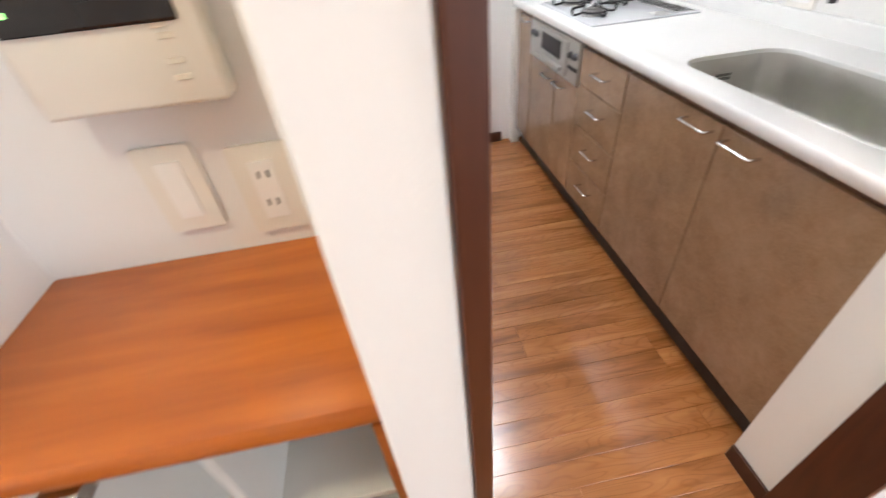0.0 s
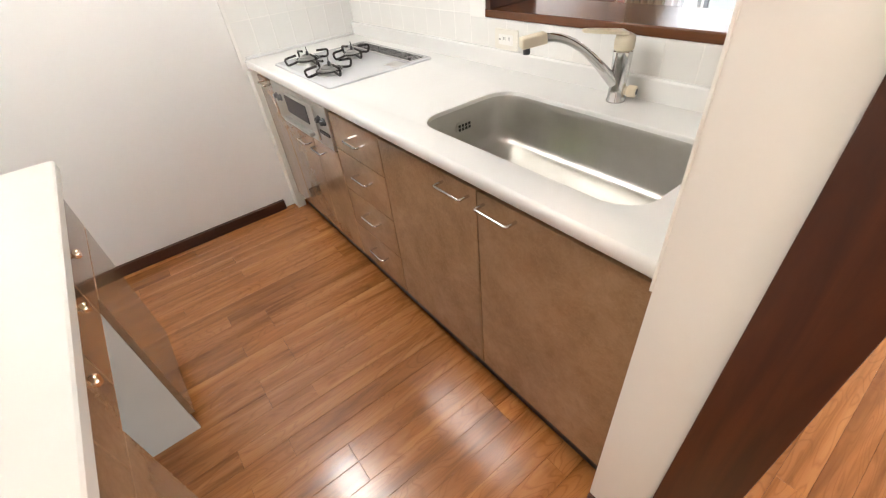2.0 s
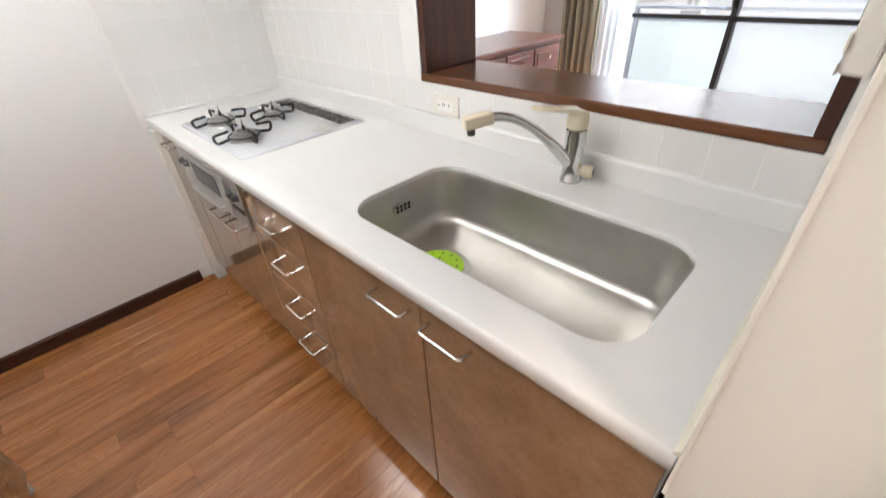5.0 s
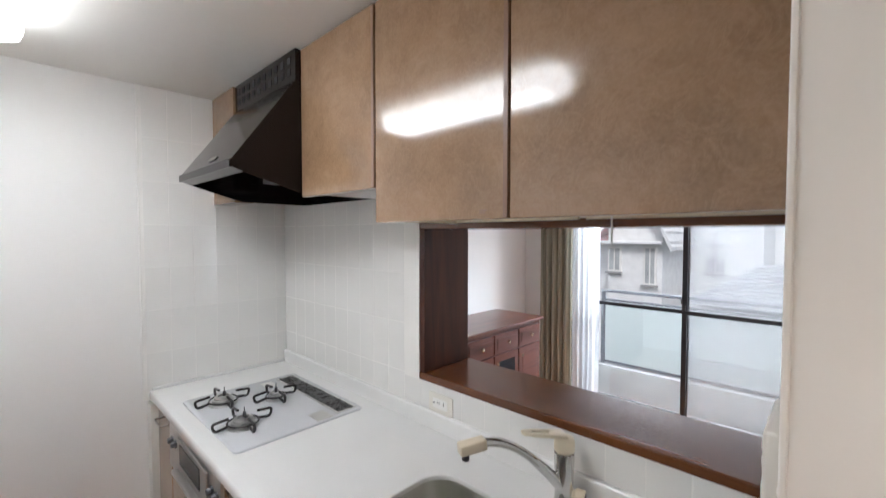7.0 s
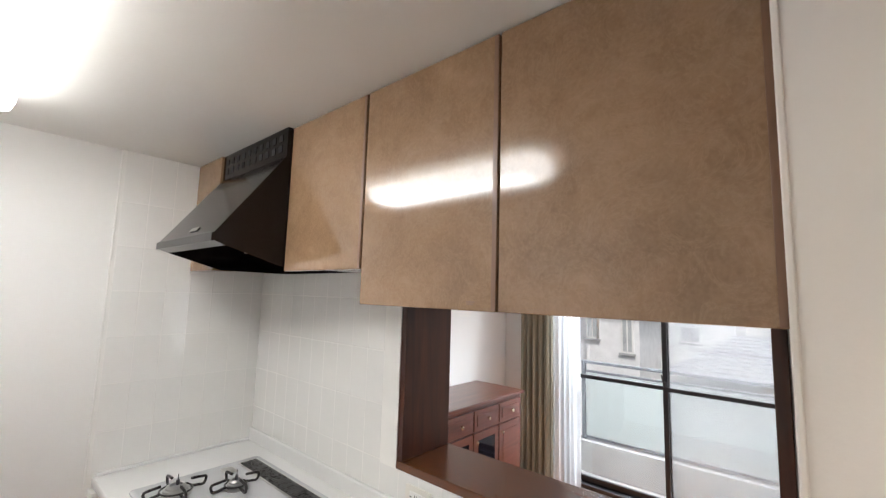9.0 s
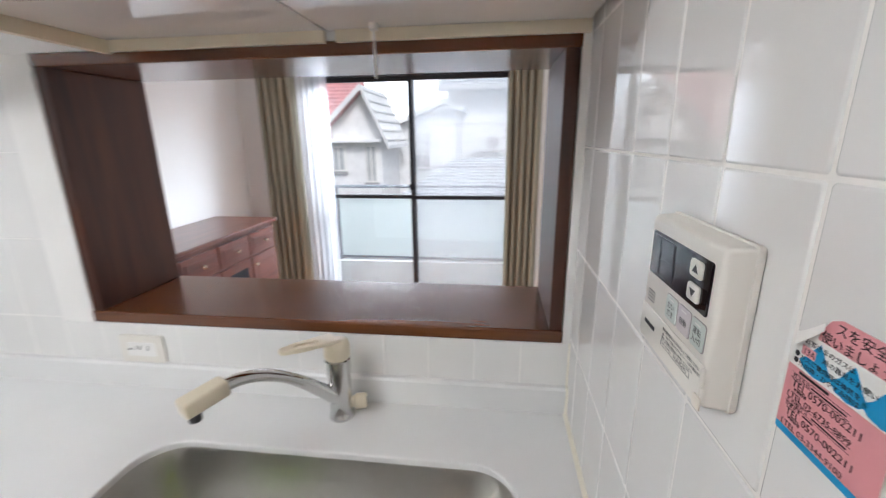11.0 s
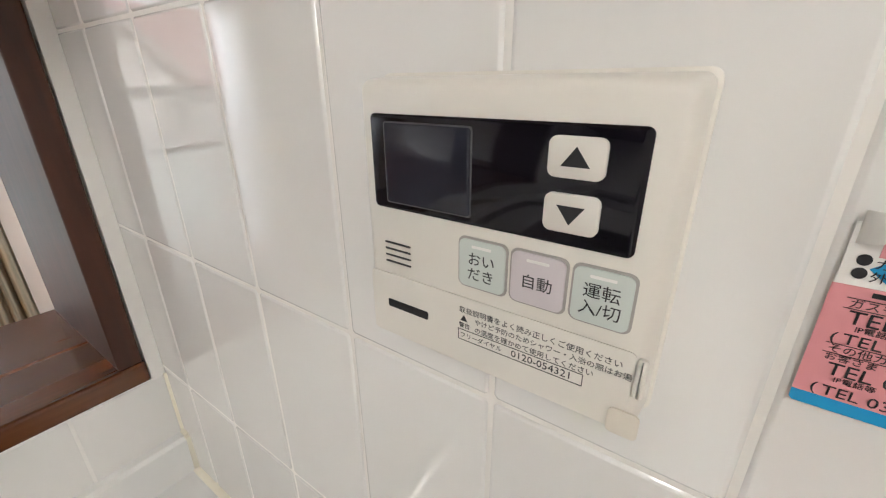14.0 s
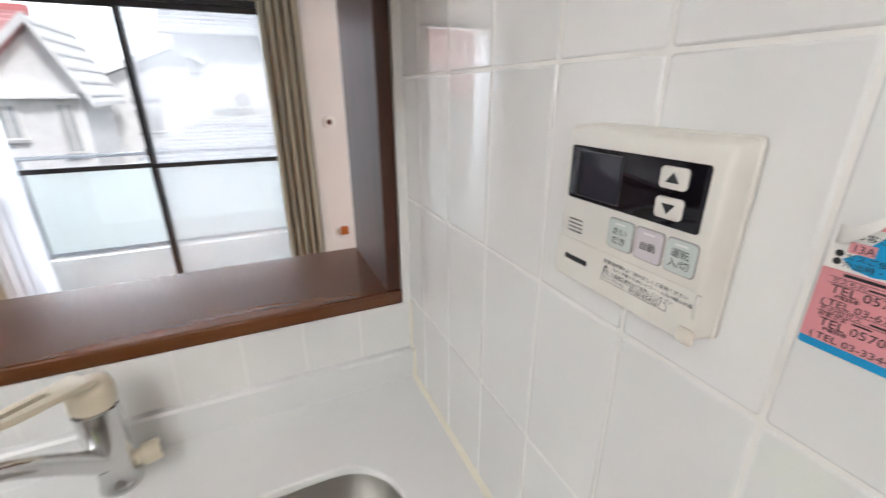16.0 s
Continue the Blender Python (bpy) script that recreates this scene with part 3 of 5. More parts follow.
box(bm, XC + 0.01, 1.626, YF - 0.016, YF - 0.003, ZT, ZT + 0.014, 0.003)
part("upstand", bm, "counter", top)
bm = bmesh.new()
ring_loft(bm, [[(x, 0.0102, ZT - 0.003), (x, 0.0195, ZT - 0.003), (x, 0.0185, ZT + 0.0012), (x, 0.0140, ZT + 0.0045), (x, 0.0102, ZT + 0.0080)] for x in (XC + 0.004, 1.6285)])
ring_loft(bm, [[(1.6455, 0.0100, z), (1.6360, 0.0100, z), (1.6390, 0.0135, z), (1.6455, 0.0165, z)] for z in (ZT + 0.060, 0.993)])
ring_loft(bm, [[(x, 0.0102, ZT + 0.060), (x, 0.0165, ZT + 0.060), (x, 0.0160, ZT + 0.0655), (x, 0.0102, ZT + 0.069)] for x in (1.6262, 1.640)])
ring_loft(bm, [[(1.6300, 0.0102, z), (1.6300, 0.0170, z), (1.6238, 0.0150, z), (1.6205, 0.0102, z)] for z in (ZT, ZT + 0.062)])
part("sealant_bead", bm, "sealant", top, "yellowed sealant bead")

# the sink
sink = thing("sink", "brushed stainless steel sink bowl", "sink", (1.27, 0.47, 0.64))
bm = bmesh.new()
rings = []
for inset, z, r in ((-0.006, ZT - 0.014, 0.091), (0.0, ZT - 0.014, 0.085), (0.004, ZT - 0.03, 0.083), (0.010, 0.70, 0.080), (0.014, 0.672, 0.078), (0.024, 0.657, 0.072), (0.040, 0.650, 0.062), (0.09, 0.647, 0.04)):
    rings.append([(x, y, z) for x, y in rounded(SX0 + inset, SX1 - inset, SY0 + inset, SY1 - inset, r, 8)])
ring_loft(bm, rings, cap0=False, cap1=True)
bowl = part("bowl", bm, "steel", sink, smooth=50)
DX, DY = 1.236, 0.668
part("drain_flange", turned(bmesh.new(), (DX, DY, 0.6475), [(0.090, 0), (0.090, 0.002), (0.084, 0.0035), (0.079, 0.0015), (0.070, 0.0012)], 48), "steel", sink, smooth=40)
bm = bmesh.new()
o = rounded(1.235, 1.305, 0.742, 0.776, 0.014, 5)
prism(bm, o, lambda u, v, w: (u, SY1 - 0.0075 - w, v), 0.0025)
flow = part("overflow_plate", bm, "steel", sink, "small steel overflow plate", 30)
bm = bmesh.new()
for i in range(4):
    for j in range(2):
        box(bm, 1.245 + 0.014 * i, 1.254 + 0.014 * i, SY1 - 0.0112, SY1 - 0.0102, 0.748 + 0.012 * j, 0.757 + 0.012 * j)
part("slots", bm, "ink", flow)

cover = thing("drain_cover", "lime green drain cover with small dark slots", "drain cover", (DX, DY, 0.652))
part("disc", turned(bmesh.new(), (DX, DY, 0.6515), [(0.066, 0), (0.070, 0.002), (0.069, 0.005), (0.060, 0.0065), (0.012, 0.0075), (0.0, 0.0076)], 48), "lime", cover, smooth=40)
for i in range(12):
    a = 2 * math.pi * i / 12
    m = Matrix.Translation((DX, DY, 0.6585)) @ Matrix.Rotation(a, 4, 'Z') @ Matrix.Translation((0.052, 0, 0))
    bm = bmesh.new()
    bmesh.ops.create_cube(bm, size=1, matrix=m @ Matrix.Diagonal((0.005, 0.004, 0.0012, 1)))
    part("slot", bm, "ink", cover)
bm = bmesh.new()
for a, ln in ((35, 0.036), (155, 0.03), (275, 0.034)):
    m = Matrix.Translation((DX, DY, 0.6595)) @ Matrix.Rotation(radians(a), 4, 'Z') @ Matrix.Translation((ln / 2, 0, 0))
    bmesh.ops.create_cube(bm, size=1, matrix=m @ Matrix.Diagonal((ln, 0.0016, 0.0012, 1)))
turned(bm, (DX, DY, 0.6588), [(0.004, 0), (0.004, 0.0016)], 12)
part("ribs", bm, "ink", cover)

# the mixer tap
FX, FY = 1.576, 0.495
tap = thing("mixer_tap", "chrome single-lever mixer tap with cream lever", "tap", (FX, FY, ZT))
part("body", turned(bmesh.new(), (FX, FY, ZT), [(0.0275, 0), (0.0275, 0.006), (0.0245, 0.010), (0.0235, 0.045), (0.0245, 0.075), (0.0265, 0.115), (0.0265, 0.138), (0.022, 0.142)], 32), "chrome", tap, smooth=40)
d = Vector((-0.235, 0.125, 0)).normalized()
p0 = Vector((FX, FY, ZT + 0.055))
pts = []
for i in range(15):
    t = i / 14
    pts.append(p0 + d * (0.015 + 0.225 * t) + Vector((0, 0, 0.142 * math.sin(min(1.0, t * 1.05) * math.pi * 0.5) ** 1.0 + 0.008 * t - 0.006 * t * t)))
part("spout", tube(bmesh.new(), pts, [0.0165 - 0.0055 * min(1, i / 6) for i in range(15)], 16), "chrome", tap, smooth=60)
end = pts[-1]
ang = math.atan2(d.y, d.x)
bm = boxed(-0.012, 0.058, -0.016, 0.016, -0.014, 0.014, 0.005, 3)
bm.transform(Matrix.Translation(end) @ Matrix.Rotation(ang, 4, 'Z') @ Matrix.Rotation(radians(6), 4, 'Y'))
head = part("spout_head", bm, "cream", tap, "cream plastic spout head", 40)
part("nozzle", turned(bmesh.new(), end + d * 0.04 + Vector((0, 0, -0.034)), [(0.009, 0), (0.0095, 0.004), (0.0095, 0.02)], 18), "cast", head, smooth=40)
bm = bmesh.new()
turned(bm, (FX, FY, ZT + 0.142), [(0.0255, 0), (0.027, 0.004), (0.027, 0.026), (0.024, 0.036), (0.012, 0.042), (0.0, 0.043)], 32)
lever = part("lever_cap", bm, "cream", tap, "cream plastic lever cap", 50)
bm = bmesh.new()
la = Vector((-0.80, 0.60, 0)).normalized()
side = Vector((-la.y, la.x, 0))
outer = [(0.0, 0.021), (0.03, 0.0205), (0.06, 0.0175), (0.095, 0.0135), (0.114, 0.010), (0.119, 0.005)]
outer = outer + [(s, -w) for s, w in reversed(outer)]
slot = [(0.040, 0.0055), (0.088, 0.0045), (0.091, 0.002), (0.091, -0.002), (0.088, -0.0045), (0.040, -0.0055)]
loops = [[bm.verts.new(Vector((FX, FY, ZT + 0.181 + 0.12 * s)) + la * s + side * w) for s, w in o] for o in (outer, slot)]
edges = [bm.edges.new((o[i], o[(i + 1) % len(o)])) for o in loops for i in range(len(o))]
bmesh.ops.triangle_fill(bm, edges=edges, use_beauty=True)
got = bmesh.ops.extrude_face_region(bm, geom=list(bm.faces))
bmesh.ops.translate(bm, verts=[v for v in got["geom"] if isinstance(v, bmesh.types.BMVert)], vec=(0, 0, 0.009))
bmesh.ops.recalc_face_normals(bm, faces=bm.faces)
rim = [e for e in bm.edges if len(e.link_faces) == 2 and e.calc_face_angle(0) > 1.2 and abs(e.verts[0].co.z - e.verts[1].co.z) < 0.004]
bmesh.ops.bevel(bm, geom=rim, offset=0.0018, segments=2, affect='EDGES', profile=0.5)
part("lever", bm, "cream", tap, "cream plastic lever with a slot", 40)
k = Vector((0.25, -0.97, 0)).normalized()
part("valve_knob", turned(bmesh.new(), Vector((FX, FY, ZT + 0.032)) + k * 0.022, [(0.012, 0), (0.012, 0.006), (0.0165, 0.010), (0.0165, 0.030), (0.014, 0.033), (0.0, 0.0331)], 24, k), "cream", tap, "cream valve knob", 40)
part("valve_dot", turned(bmesh.new(), Vector((FX, FY, ZT + 0.032)) + k * 0.0552, [(0.009, 0), (0.009, 0.0006)], 20, k), "cast", tap)

# gas hob
HX0, HX1, HY0, HY1 = 1.058, 1.556, 1.374, 1.976
hob = thing("gas_hob", "pale grey three-burner gas hob", "hob", (1.29, 1.66, ZT))
bm = bmesh.new()
ring_loft(bm, [[(x, y, z) for x, y in rounded(HX0 + i, HX1 - i, HY0 + i, HY1 - i, 0.02, 5)] for i, z in ((0.0, ZT - 0.002), (0.0, ZT + 0.004), (0.002, ZT + 0.0065), (0.006, ZT + 0.008))])
part("glass_plate", bm, "hob_glass", hob, "pale grey glass plate", 40)
part("vent_surround", boxed(HX1 - 0.106, HX1 - 0.018, HY0 + 0.022, HY1 - 0.032, ZT + 0.0075, ZT + 0.0095, 0.001), "grill", hob, "grey metal surround")
bm = boxed(HX1 - 0.098, HX1 - 0.026, HY0 + 0.03, HY1 - 0.04, ZT + 0.008, ZT + 0.0105, 0.001)
vent = part("vent_cover", bm, "black", hob, "black slotted vent cover")
for i in range(34):
    y = HY0 + 0.05 + i * 0.0148
    part("slat", boxed(HX1 - 0.09, HX1 - 0.034, y, y + 0.0118, ZT + 0.0106, ZT + 0.0116), "black", vent)
for x0, x1, y0, y1 in ((1.36, 1.425, 1.385, 1.465), (1.37, 1.42, 1.86, 1.935)):
    part("printed_label", boxed(x0, x1, y0, y1, ZT + 0.008, ZT + 0.0085), "grill", hob, "small grey printed panel")


def burner(cx, cy, r, turn):
    z = ZT + 0.008
    b = part("burner", turned(bmesh.new(), (cx, cy, z), [(r * 1.15, 0), (r * 1.12, 0.003), (r * 0.92, 0.005), (r * 0.9, 0.02), (r * 0.75, 0.023), (r * 0.74, 0.028), (r * 0.6, 0.033), (r * 0.45, 0.034), (r * 0.42, 0.026), (0.0, 0.026)], 32), "burner", hob, "round silver metal burner", 35)
    part("ignition_pin", turned(bmesh.new(), (cx + r * 0.2, cy + r * 0.3, z + 0.024), [(0.006, 0), (0.006, 0.02), (0.002, 0.022), (0.0015, 0.04)], 10), "cast", b)
    g = part("trivet", tube(bmesh.new(), circle((cx, cy, z + 0.016), r * 1.14, 32), 0.0035, 8, True), "black", hob, "black enamelled pan support", 60)
    for i in range(4):
        a = turn + math.pi * i / 2
        e = Vector((math.cos(a), math.sin(a), 0))
        c = Vector((cx, cy, z))
        loop = [c + e * r * 1.1 + Vector((0, 0, 0.014)), c + e * (r + 0.052) + Vector((0, 0, 0.006)), c + e * (r + 0.060) + Vector((0, 0, 0.036)), c + e * (r + 0.004) + Vector((0, 0, 0.041))]
        part("prong", tube(bmesh.new(), bent(loop, 0.012, 4), 0.0052, 8), "black", g, smooth=60)


burner(1.152, 1.555, 0.047, 0.0)
burner(1.172, 1.825, 0.047, 0.0)
burner(1.345, 1.715, 0.034, 0.0)

# wall cabinets
group = "wall cabinets over the worktop"
for y0, y1, x, z0, zb, lab in ((0.016, 0.487, 1.305, 1.577, 1.604, "wide brown laminate wall cabinet over the opening"), (0.489, 0.950, 1.305, 1.577, 1.604, "brown laminate wall cabinet over the opening"), (0.953, 1.385, 1.305, 1.677, 1.69, "short brown laminate wall cabinet beside the hood")):
    wc = thing("wall_cabinet", lab, "cabinet", (1.5, (y0 + y1) / 2, z0), group)
    bm = bmesh.new()
    box(bm, x + 0.02, 1.640, y0 + 0.002, y1 - 0.002, zb, ZC - 0.002)
    part("body", bm, "gloss_white", wc, "glossy white cabinet body")
    for ya in ((y1 - 0.018,) if abs(y1 - 0.950) < 0.01 else ()):
        part("side_panel", boxed(x + 0.02, 1.638, ya, ya + 0.016, z0 + 0.003, zb - 0.0005), "cream", wc, "cream lower edge of the side panel")
    part("back_rail", boxed(1.6285, 1.6385, y0 + 0.001, y1 - 0.019, z0 + 0.006, zb - 0.0005), "cream", wc, "cream rail along the wall")
    part("door", boxed(x, x + 0.0185, y0 + 0.0015, y1 - 0.0015, z0, ZC - 0.006, 0.0025), "laminate", wc, "glossy mottled brown laminate door")
    part("finger_strip", boxed(x - 0.0015, x, y0 + 0.0015, y0 + 0.013, z0 + 0.002, ZC - 0.008, 0.0005), "laminate_edge", wc)
bm = boxed(1.278, 1.36, 1.958, YF - 0.008, 1.688, ZC - 0.002, 0.002)
part("panel", bm, "laminate", thing("hood_end_panel", "brown laminate end panel beside the range hood", "panel", (1.5, 2.09, 1.675)))

# pull cord under the cabinets
cord = thing("pull_cord", "thin white pull cord under the wall cabinets", "cord", (1.60, 0.388, 1.604))
part("cord", tube(bmesh.new(), [(1.60, 0.388, 1.604), (1.60, 0.388, 1.56), (1.601, 0.388, 1.515)], 0.0025, 8), "white_plastic", cord)
part("socket", turned(bmesh.new(), (1.60, 0.388, 1.593), [(0.008, 0), (0.008, 0.011)], 14), "white_plastic", cord)
label = thing("cabinet_label", "small brown printed label on the cabinet door", "label", (1.3045, 0.556, 1.594))
part("sheet", boxed(1.3042, 1.3048, 0.541, 0.571, 1.588, 1.600), "laminate", label)
part("bar", boxed(1.3039, 1.3041, 0.545, 0.567, 1.595, 1.598), "laminate_edge", label)
part("bar", boxed(1.3039, 1.3041, 0.549, 0.567, 1.590, 1.593), "laminate_edge", label)

# range hood
hood = thing("range_hood", "dark brown enamelled slanted range hood", "hood", (1.35, 1.69, 1.7))
y0, y1 = 1.389, 1.955
bm = bmesh.new()
side_a = [(1.066, 1.762), (1.066, 1.783), (1.288, 2.092), (1.288, ZC - 0.004), (1.62, ZC - 0.004), (1.62, 1.690), (1.31, 1.690), (1.105, 1.748)]
vs = [[bm.verts.new((x, y, z)) for x, z in side_a] for y in (y0, y1)]
n = len(side_a)
bm.faces.new(vs[0])
bm.faces.new(list(reversed(vs[1])))
for i in range(n):
    if i in (5, 6):
        continue
    bm.faces.new((vs[0][i], vs[1][i], vs[1][(i + 1) % n], vs[0][(i + 1) % n]))
bmesh.ops.recalc_face_normals(bm, faces=bm.faces)
part("canopy", bm, "hood", hood)
bm = bmesh.new()
box(bm, 1.18, 1.61, y0 + 0.004, y1 - 0.004, 1.86, 1.87)
part("filter_plate", bm, "black", hood)
part("lip", boxed(1.061, 1.068, y0 - 0.002, y1 + 0.002, 1.758, 1.786, 0.002), "hood", hood)
part("motor_box", boxed(1.33, 1.46, 1.60, 1.78, 1.76, 1.858, 0.004), "cast", hood, "grey fan housing")
part("switch_plate", boxed(1.22, 1.26, 1.50, 1.58, 1.838, 1.859, 0.001), "cast", hood)
nrm = Vector((-0.812, 0, 0.583))
m = Matrix.Translation(Vector((1.088, 1.62, 1.8136)) + nrm * 0.002) @ Matrix(((0, 0.583, -0.812, 0), (1, 0, 0, 0), (0, 0.812, 0.583, 0), (0, 0, 0, 1)))
bm = boxed(-0.035, 0.035, -0.009, 0.009, -0.001, 0.002, 0.001)
bm.transform(m)
part("badge", bm, "chrome", hood, "small silver badge")
for i in range(10):
    yy = y0 + 0.035 + i * 0.053
    for z in (2.095, 2.135):
        part("vent_slot", boxed(1.2865, 1.2878, yy, yy + 0.026, z + 0.02, z + 0.046, 0.0003), "ink", hood)

# ceiling lamp
lamp = thing("ceiling_lamp", "long white fluorescent ceiling lamp, lit", "lamp", (0.505, 1.32, 2.12))
bm = bmesh.new()
o = rounded(0.392, 0.618, 0.78, 1.835, 0.055, 6)
ins = rounded(0.422, 0.588, 0.81, 1.805, 0.04, 6)
ring_loft(bm, [[(x, y, 2.185) for x, y in o], [(x, y, 2.15) for x, y in o], [(x, y, 2.128) for x, y in rounded(0.400, 0.610, 0.788, 1.827, 0.05, 6)], [(x, y, 2.118) for x, y in ins]])
part("cover", bm, "lamp_cover", lamp, "glowing white diffuser", 50)
part("base", boxed(0.42, 0.59, 0.82, 1.79, 2.186, ZC - 0.001), "white_plastic", lamp)
lamp = thing("downlight", "small warm recessed downlight outside the doorway, lit", "lamp", (0.76, -0.40, 2.41))
part("ring", turned(bmesh.new(), (0.76, -0.40, 2.4125), [(0.055, 0.007), (0.075, 0.007), (0.075, 0.003), (0.06, 0.0), (0.055, 0.002)], 32), "white_plastic", lamp, smooth=40)
part("bulb", turned(bmesh.new(), (0.76, -0.40, 2.414), [(0.052, 0), (0.052, 0.004)], 28), "room_lamp", lamp, "glowing warm bulb face")
lamp = thing("room_lamp", "round warm white ceiling lamp, lit", "lamp", (-0.45, -0.47, 2.32))
part("cover", turned(bmesh.new(), (-0.45, -0.47, 2.315), [(0.12, 0), (0.16, 0.012), (0.175, 0.04), (0.175, 0.08)], 40), "room_lamp", lamp, "glowing round diffuser", 40)
part("base", turned(bmesh.new(), (-0.45, -0.47, 2.396), [(0.15, 0), (0.15, 0.023)], 40), "white_plastic", lamp)


# sockets and switches
def socket_plate(name, label, place, w, h, holes, parts=True):
    """A wall plate in the plane of place: x across, y up, z out."""
    o = place.translation
    th = thing(name, label, "socket" if holes else "switch", o)
    bm = prism(bmesh.new(), rounded(-w / 2, w / 2, -h / 2, h / 2, 0.006, 4), lambda u, v, k: place @ Vector((u, v, k)), 0.006)
    bmesh.ops.recalc_face_normals(bm, faces=bm.faces)
    part("plate", bm, "ivory", th)
    iw, ih = (w * 0.62, h * 0.5) if w > h else (w * 0.42, h * 0.66)
    bm = prism(bmesh.new(), rounded(-iw / 2, iw / 2, -ih / 2, ih / 2, 0.002, 2), lambda u, v, k: place @ Vector((u, v, 0.006 + k)), 0.0022)
    part("insert", bm, "white_plastic", th)
    for u, v, a, c in holes:
        bm = prism(bmesh.new(), [(u - a, v - c), (u + a, v - c), (u + a, v + c), (u - a, v + c)], lambda p, q, k: place @ Vector((p, q, 0.0082 + k)), 0.0004)
        part("slot", bm, "ink", th)
    return th


def facing(x, y, z, nx, ny):
    """The pose of a wall plate at a place that faces (nx, ny)."""
    zz, yy = Vector((nx, ny, 0)), Vector((0, 0, 1))
    xx = yy.cross(zz)
    return Matrix(((xx.x, yy.x, zz.x, x), (xx.y, yy.y, zz.y, y), (xx.z, yy.z, zz.z, z), (0, 0, 0, 1)))


socket_plate("wall_socket", "ivory double socket plate above the worktop", facing(XP - 0.0045, 1.010, 0.929, -1, 0), 0.116, 0.07, [(-0.012, 0.004, 0.0013, 0.005), (-0.003, 0.004, 0.0013, 0.005), (0.018, 0.004, 0.0013, 0.006), (-0.030, 0.0, 0.004, 0.002)])


# ---- cabinet along the other wall ----
lc = thing("sideboard_cabinet", "low brown laminate kitchen cabinet with white worktop", "cabinet", (0.2085, 0.2, 0))
LX, LY0, LY1 = 0.168, 0.166, 1.49
bm = bmesh.new()
ring_loft(bm, [[(x, y, z) for x, y in rounded(-0.24, 0.2085 - i, LY0, LY1 + 0.008 - i, 0.014, 4)] for i, z in ((0.004, 0.797), (0, 0.801), (0, 0.826), (0.004, 0.83))])
part("worktop", bm, "counter_cream", lc, "white worktop", 40)
for y in (LY0, 0.520, 1.012, LY1 - 0.016):
    part("side_panel", boxed(-0.24, LX - 0.0185, y, y + 0.016, ZF, 0.796), "carcass", lc, "white melamine side panel")
for y0, y1, z1 in ((LY0 + 0.016, 0.520, 0.796), (0.536, 1.012, 0.60), (1.028, LY1 - 0.016, 0.796)):
    part("back_panel", boxed(-0.24, -0.234, y0, y1, ZF, z1), "carcass", lc)
part("bay_top", boxed(-0.24, LX - 0.022, 0.536, 1.012, 0.603, 0.618), "carcass", lc)


def knob(parent, x, y, z):
    return part("knob", turned(bmesh.new(), (x, y, z), [(0.007, 0), (0.006, 0.004), (0.006, 0.014), (0.012, 0.018), (0.0125, 0.026), (0.010, 0.030), (0.0, 0.031)], 20, (1, 0, 0)), "brass", parent, "round polished knob", 40)


for y0, y1, ky in ((LY0, 0.435, 0), (0.435, 0.66, 0.540), (0.66, 0.93, 0.777), (0.93, LY1, 1.03)):
    f = part("drawer", boxed(LX - 0.018, LX, y0 + 0.0015, y1 - 0.0015, 0.605, 0.790, 0.002), "laminate", lc, "glossy mottled brown drawer front")
    if ky:
        knob(f, LX, ky, 0.732)
for y0, y1 in ((LY0, 0.535), (1.010, LY1)):
    part("door", boxed(LX - 0.018, LX, y0 + 0.0015, y1 - 0.0015, 0.055, 0.602, 0.002), "laminate", lc, "glossy mottled brown door")
part("toe_kick", boxed(LX - 0.05, LX - 0.036, 1.028, LY1 - 0.016, ZF, 0.055), "toe", lc)
part("toe_kick", boxed(LX - 0.05, LX - 0.036, LY0 + 0.016, 0.52, ZF, 0.055), "toe", lc)
lc.rotation_euler = (0, 0, radians(1.3))

leaf = thing("leaflet", "white and pink printed leaflet in a clear sleeve", "leaflet", (-0.115, 1.17, ZT))
bm = boxed(-0.105, 0.105, -0.075, 0.075, 0, 0.004, 0.001)
bm.transform(Matrix.Translation((-0.115, 1.17, ZT)) @ Matrix.Rotation(radians(12), 4, 'Z'))
part("booklet", bm, "paper", leaf)
bm = boxed(-0.08, 0.02, -0.05, 0.055, 0, 0.0005)
bm.transform(Matrix.Translation((-0.115, 1.17, ZT + 0.0042)) @ Matrix.Rotation(radians(12), 4, 'Z'))
part("print", bm, "pink", leaf)

# ---- niche with the intercom ----
nc = thing("niche_cabinet", "niche cabinet with orange wood top and white inside, door open", "cabinet", (-0.08, -0.03, 0))
bm = bmesh.new()
ring_loft(bm, [[(-0.357, y, z) for y, z in ((-0.178, 0.872), (-0.186, 0.876), (-0.188, 0.890), (-0.180, 0.900), (0.117, 0.900), (0.117, 0.872))], [(0.1155, y, z) for y, z in ((-0.178, 0.872), (-0.186, 0.876), (-0.188, 0.890), (-0.180, 0.900), (0.117, 0.900), (0.117, 0.872))]])
part("top", bm, "shelf_wood", nc, "polished orange-brown wooden top", 50)
for b in ((-0.356, -0.340, -0.165, 0.115, ZF, 0.871), (0.097, 0.113, -0.165, 0.115, ZF, 0.871), (-0.340, 0.097, 0.105, 0.115, ZF, 0.871), (-0.340, 0.097, -0.16, 0.105, ZF, 0.05)):
    part("body_panel", boxed(*b), "carcass", nc, "white melamine panel")
part("divider", boxed(-0.125, -0.113, -0.15, 0.105, 0.05, 0.871), "carcass", nc, "white melamine divider")
part("shelf", boxed(-0.113, 0.097, -0.13, 0.105, 0.56, 0.575), "carcass", nc, "white melamine shelf")
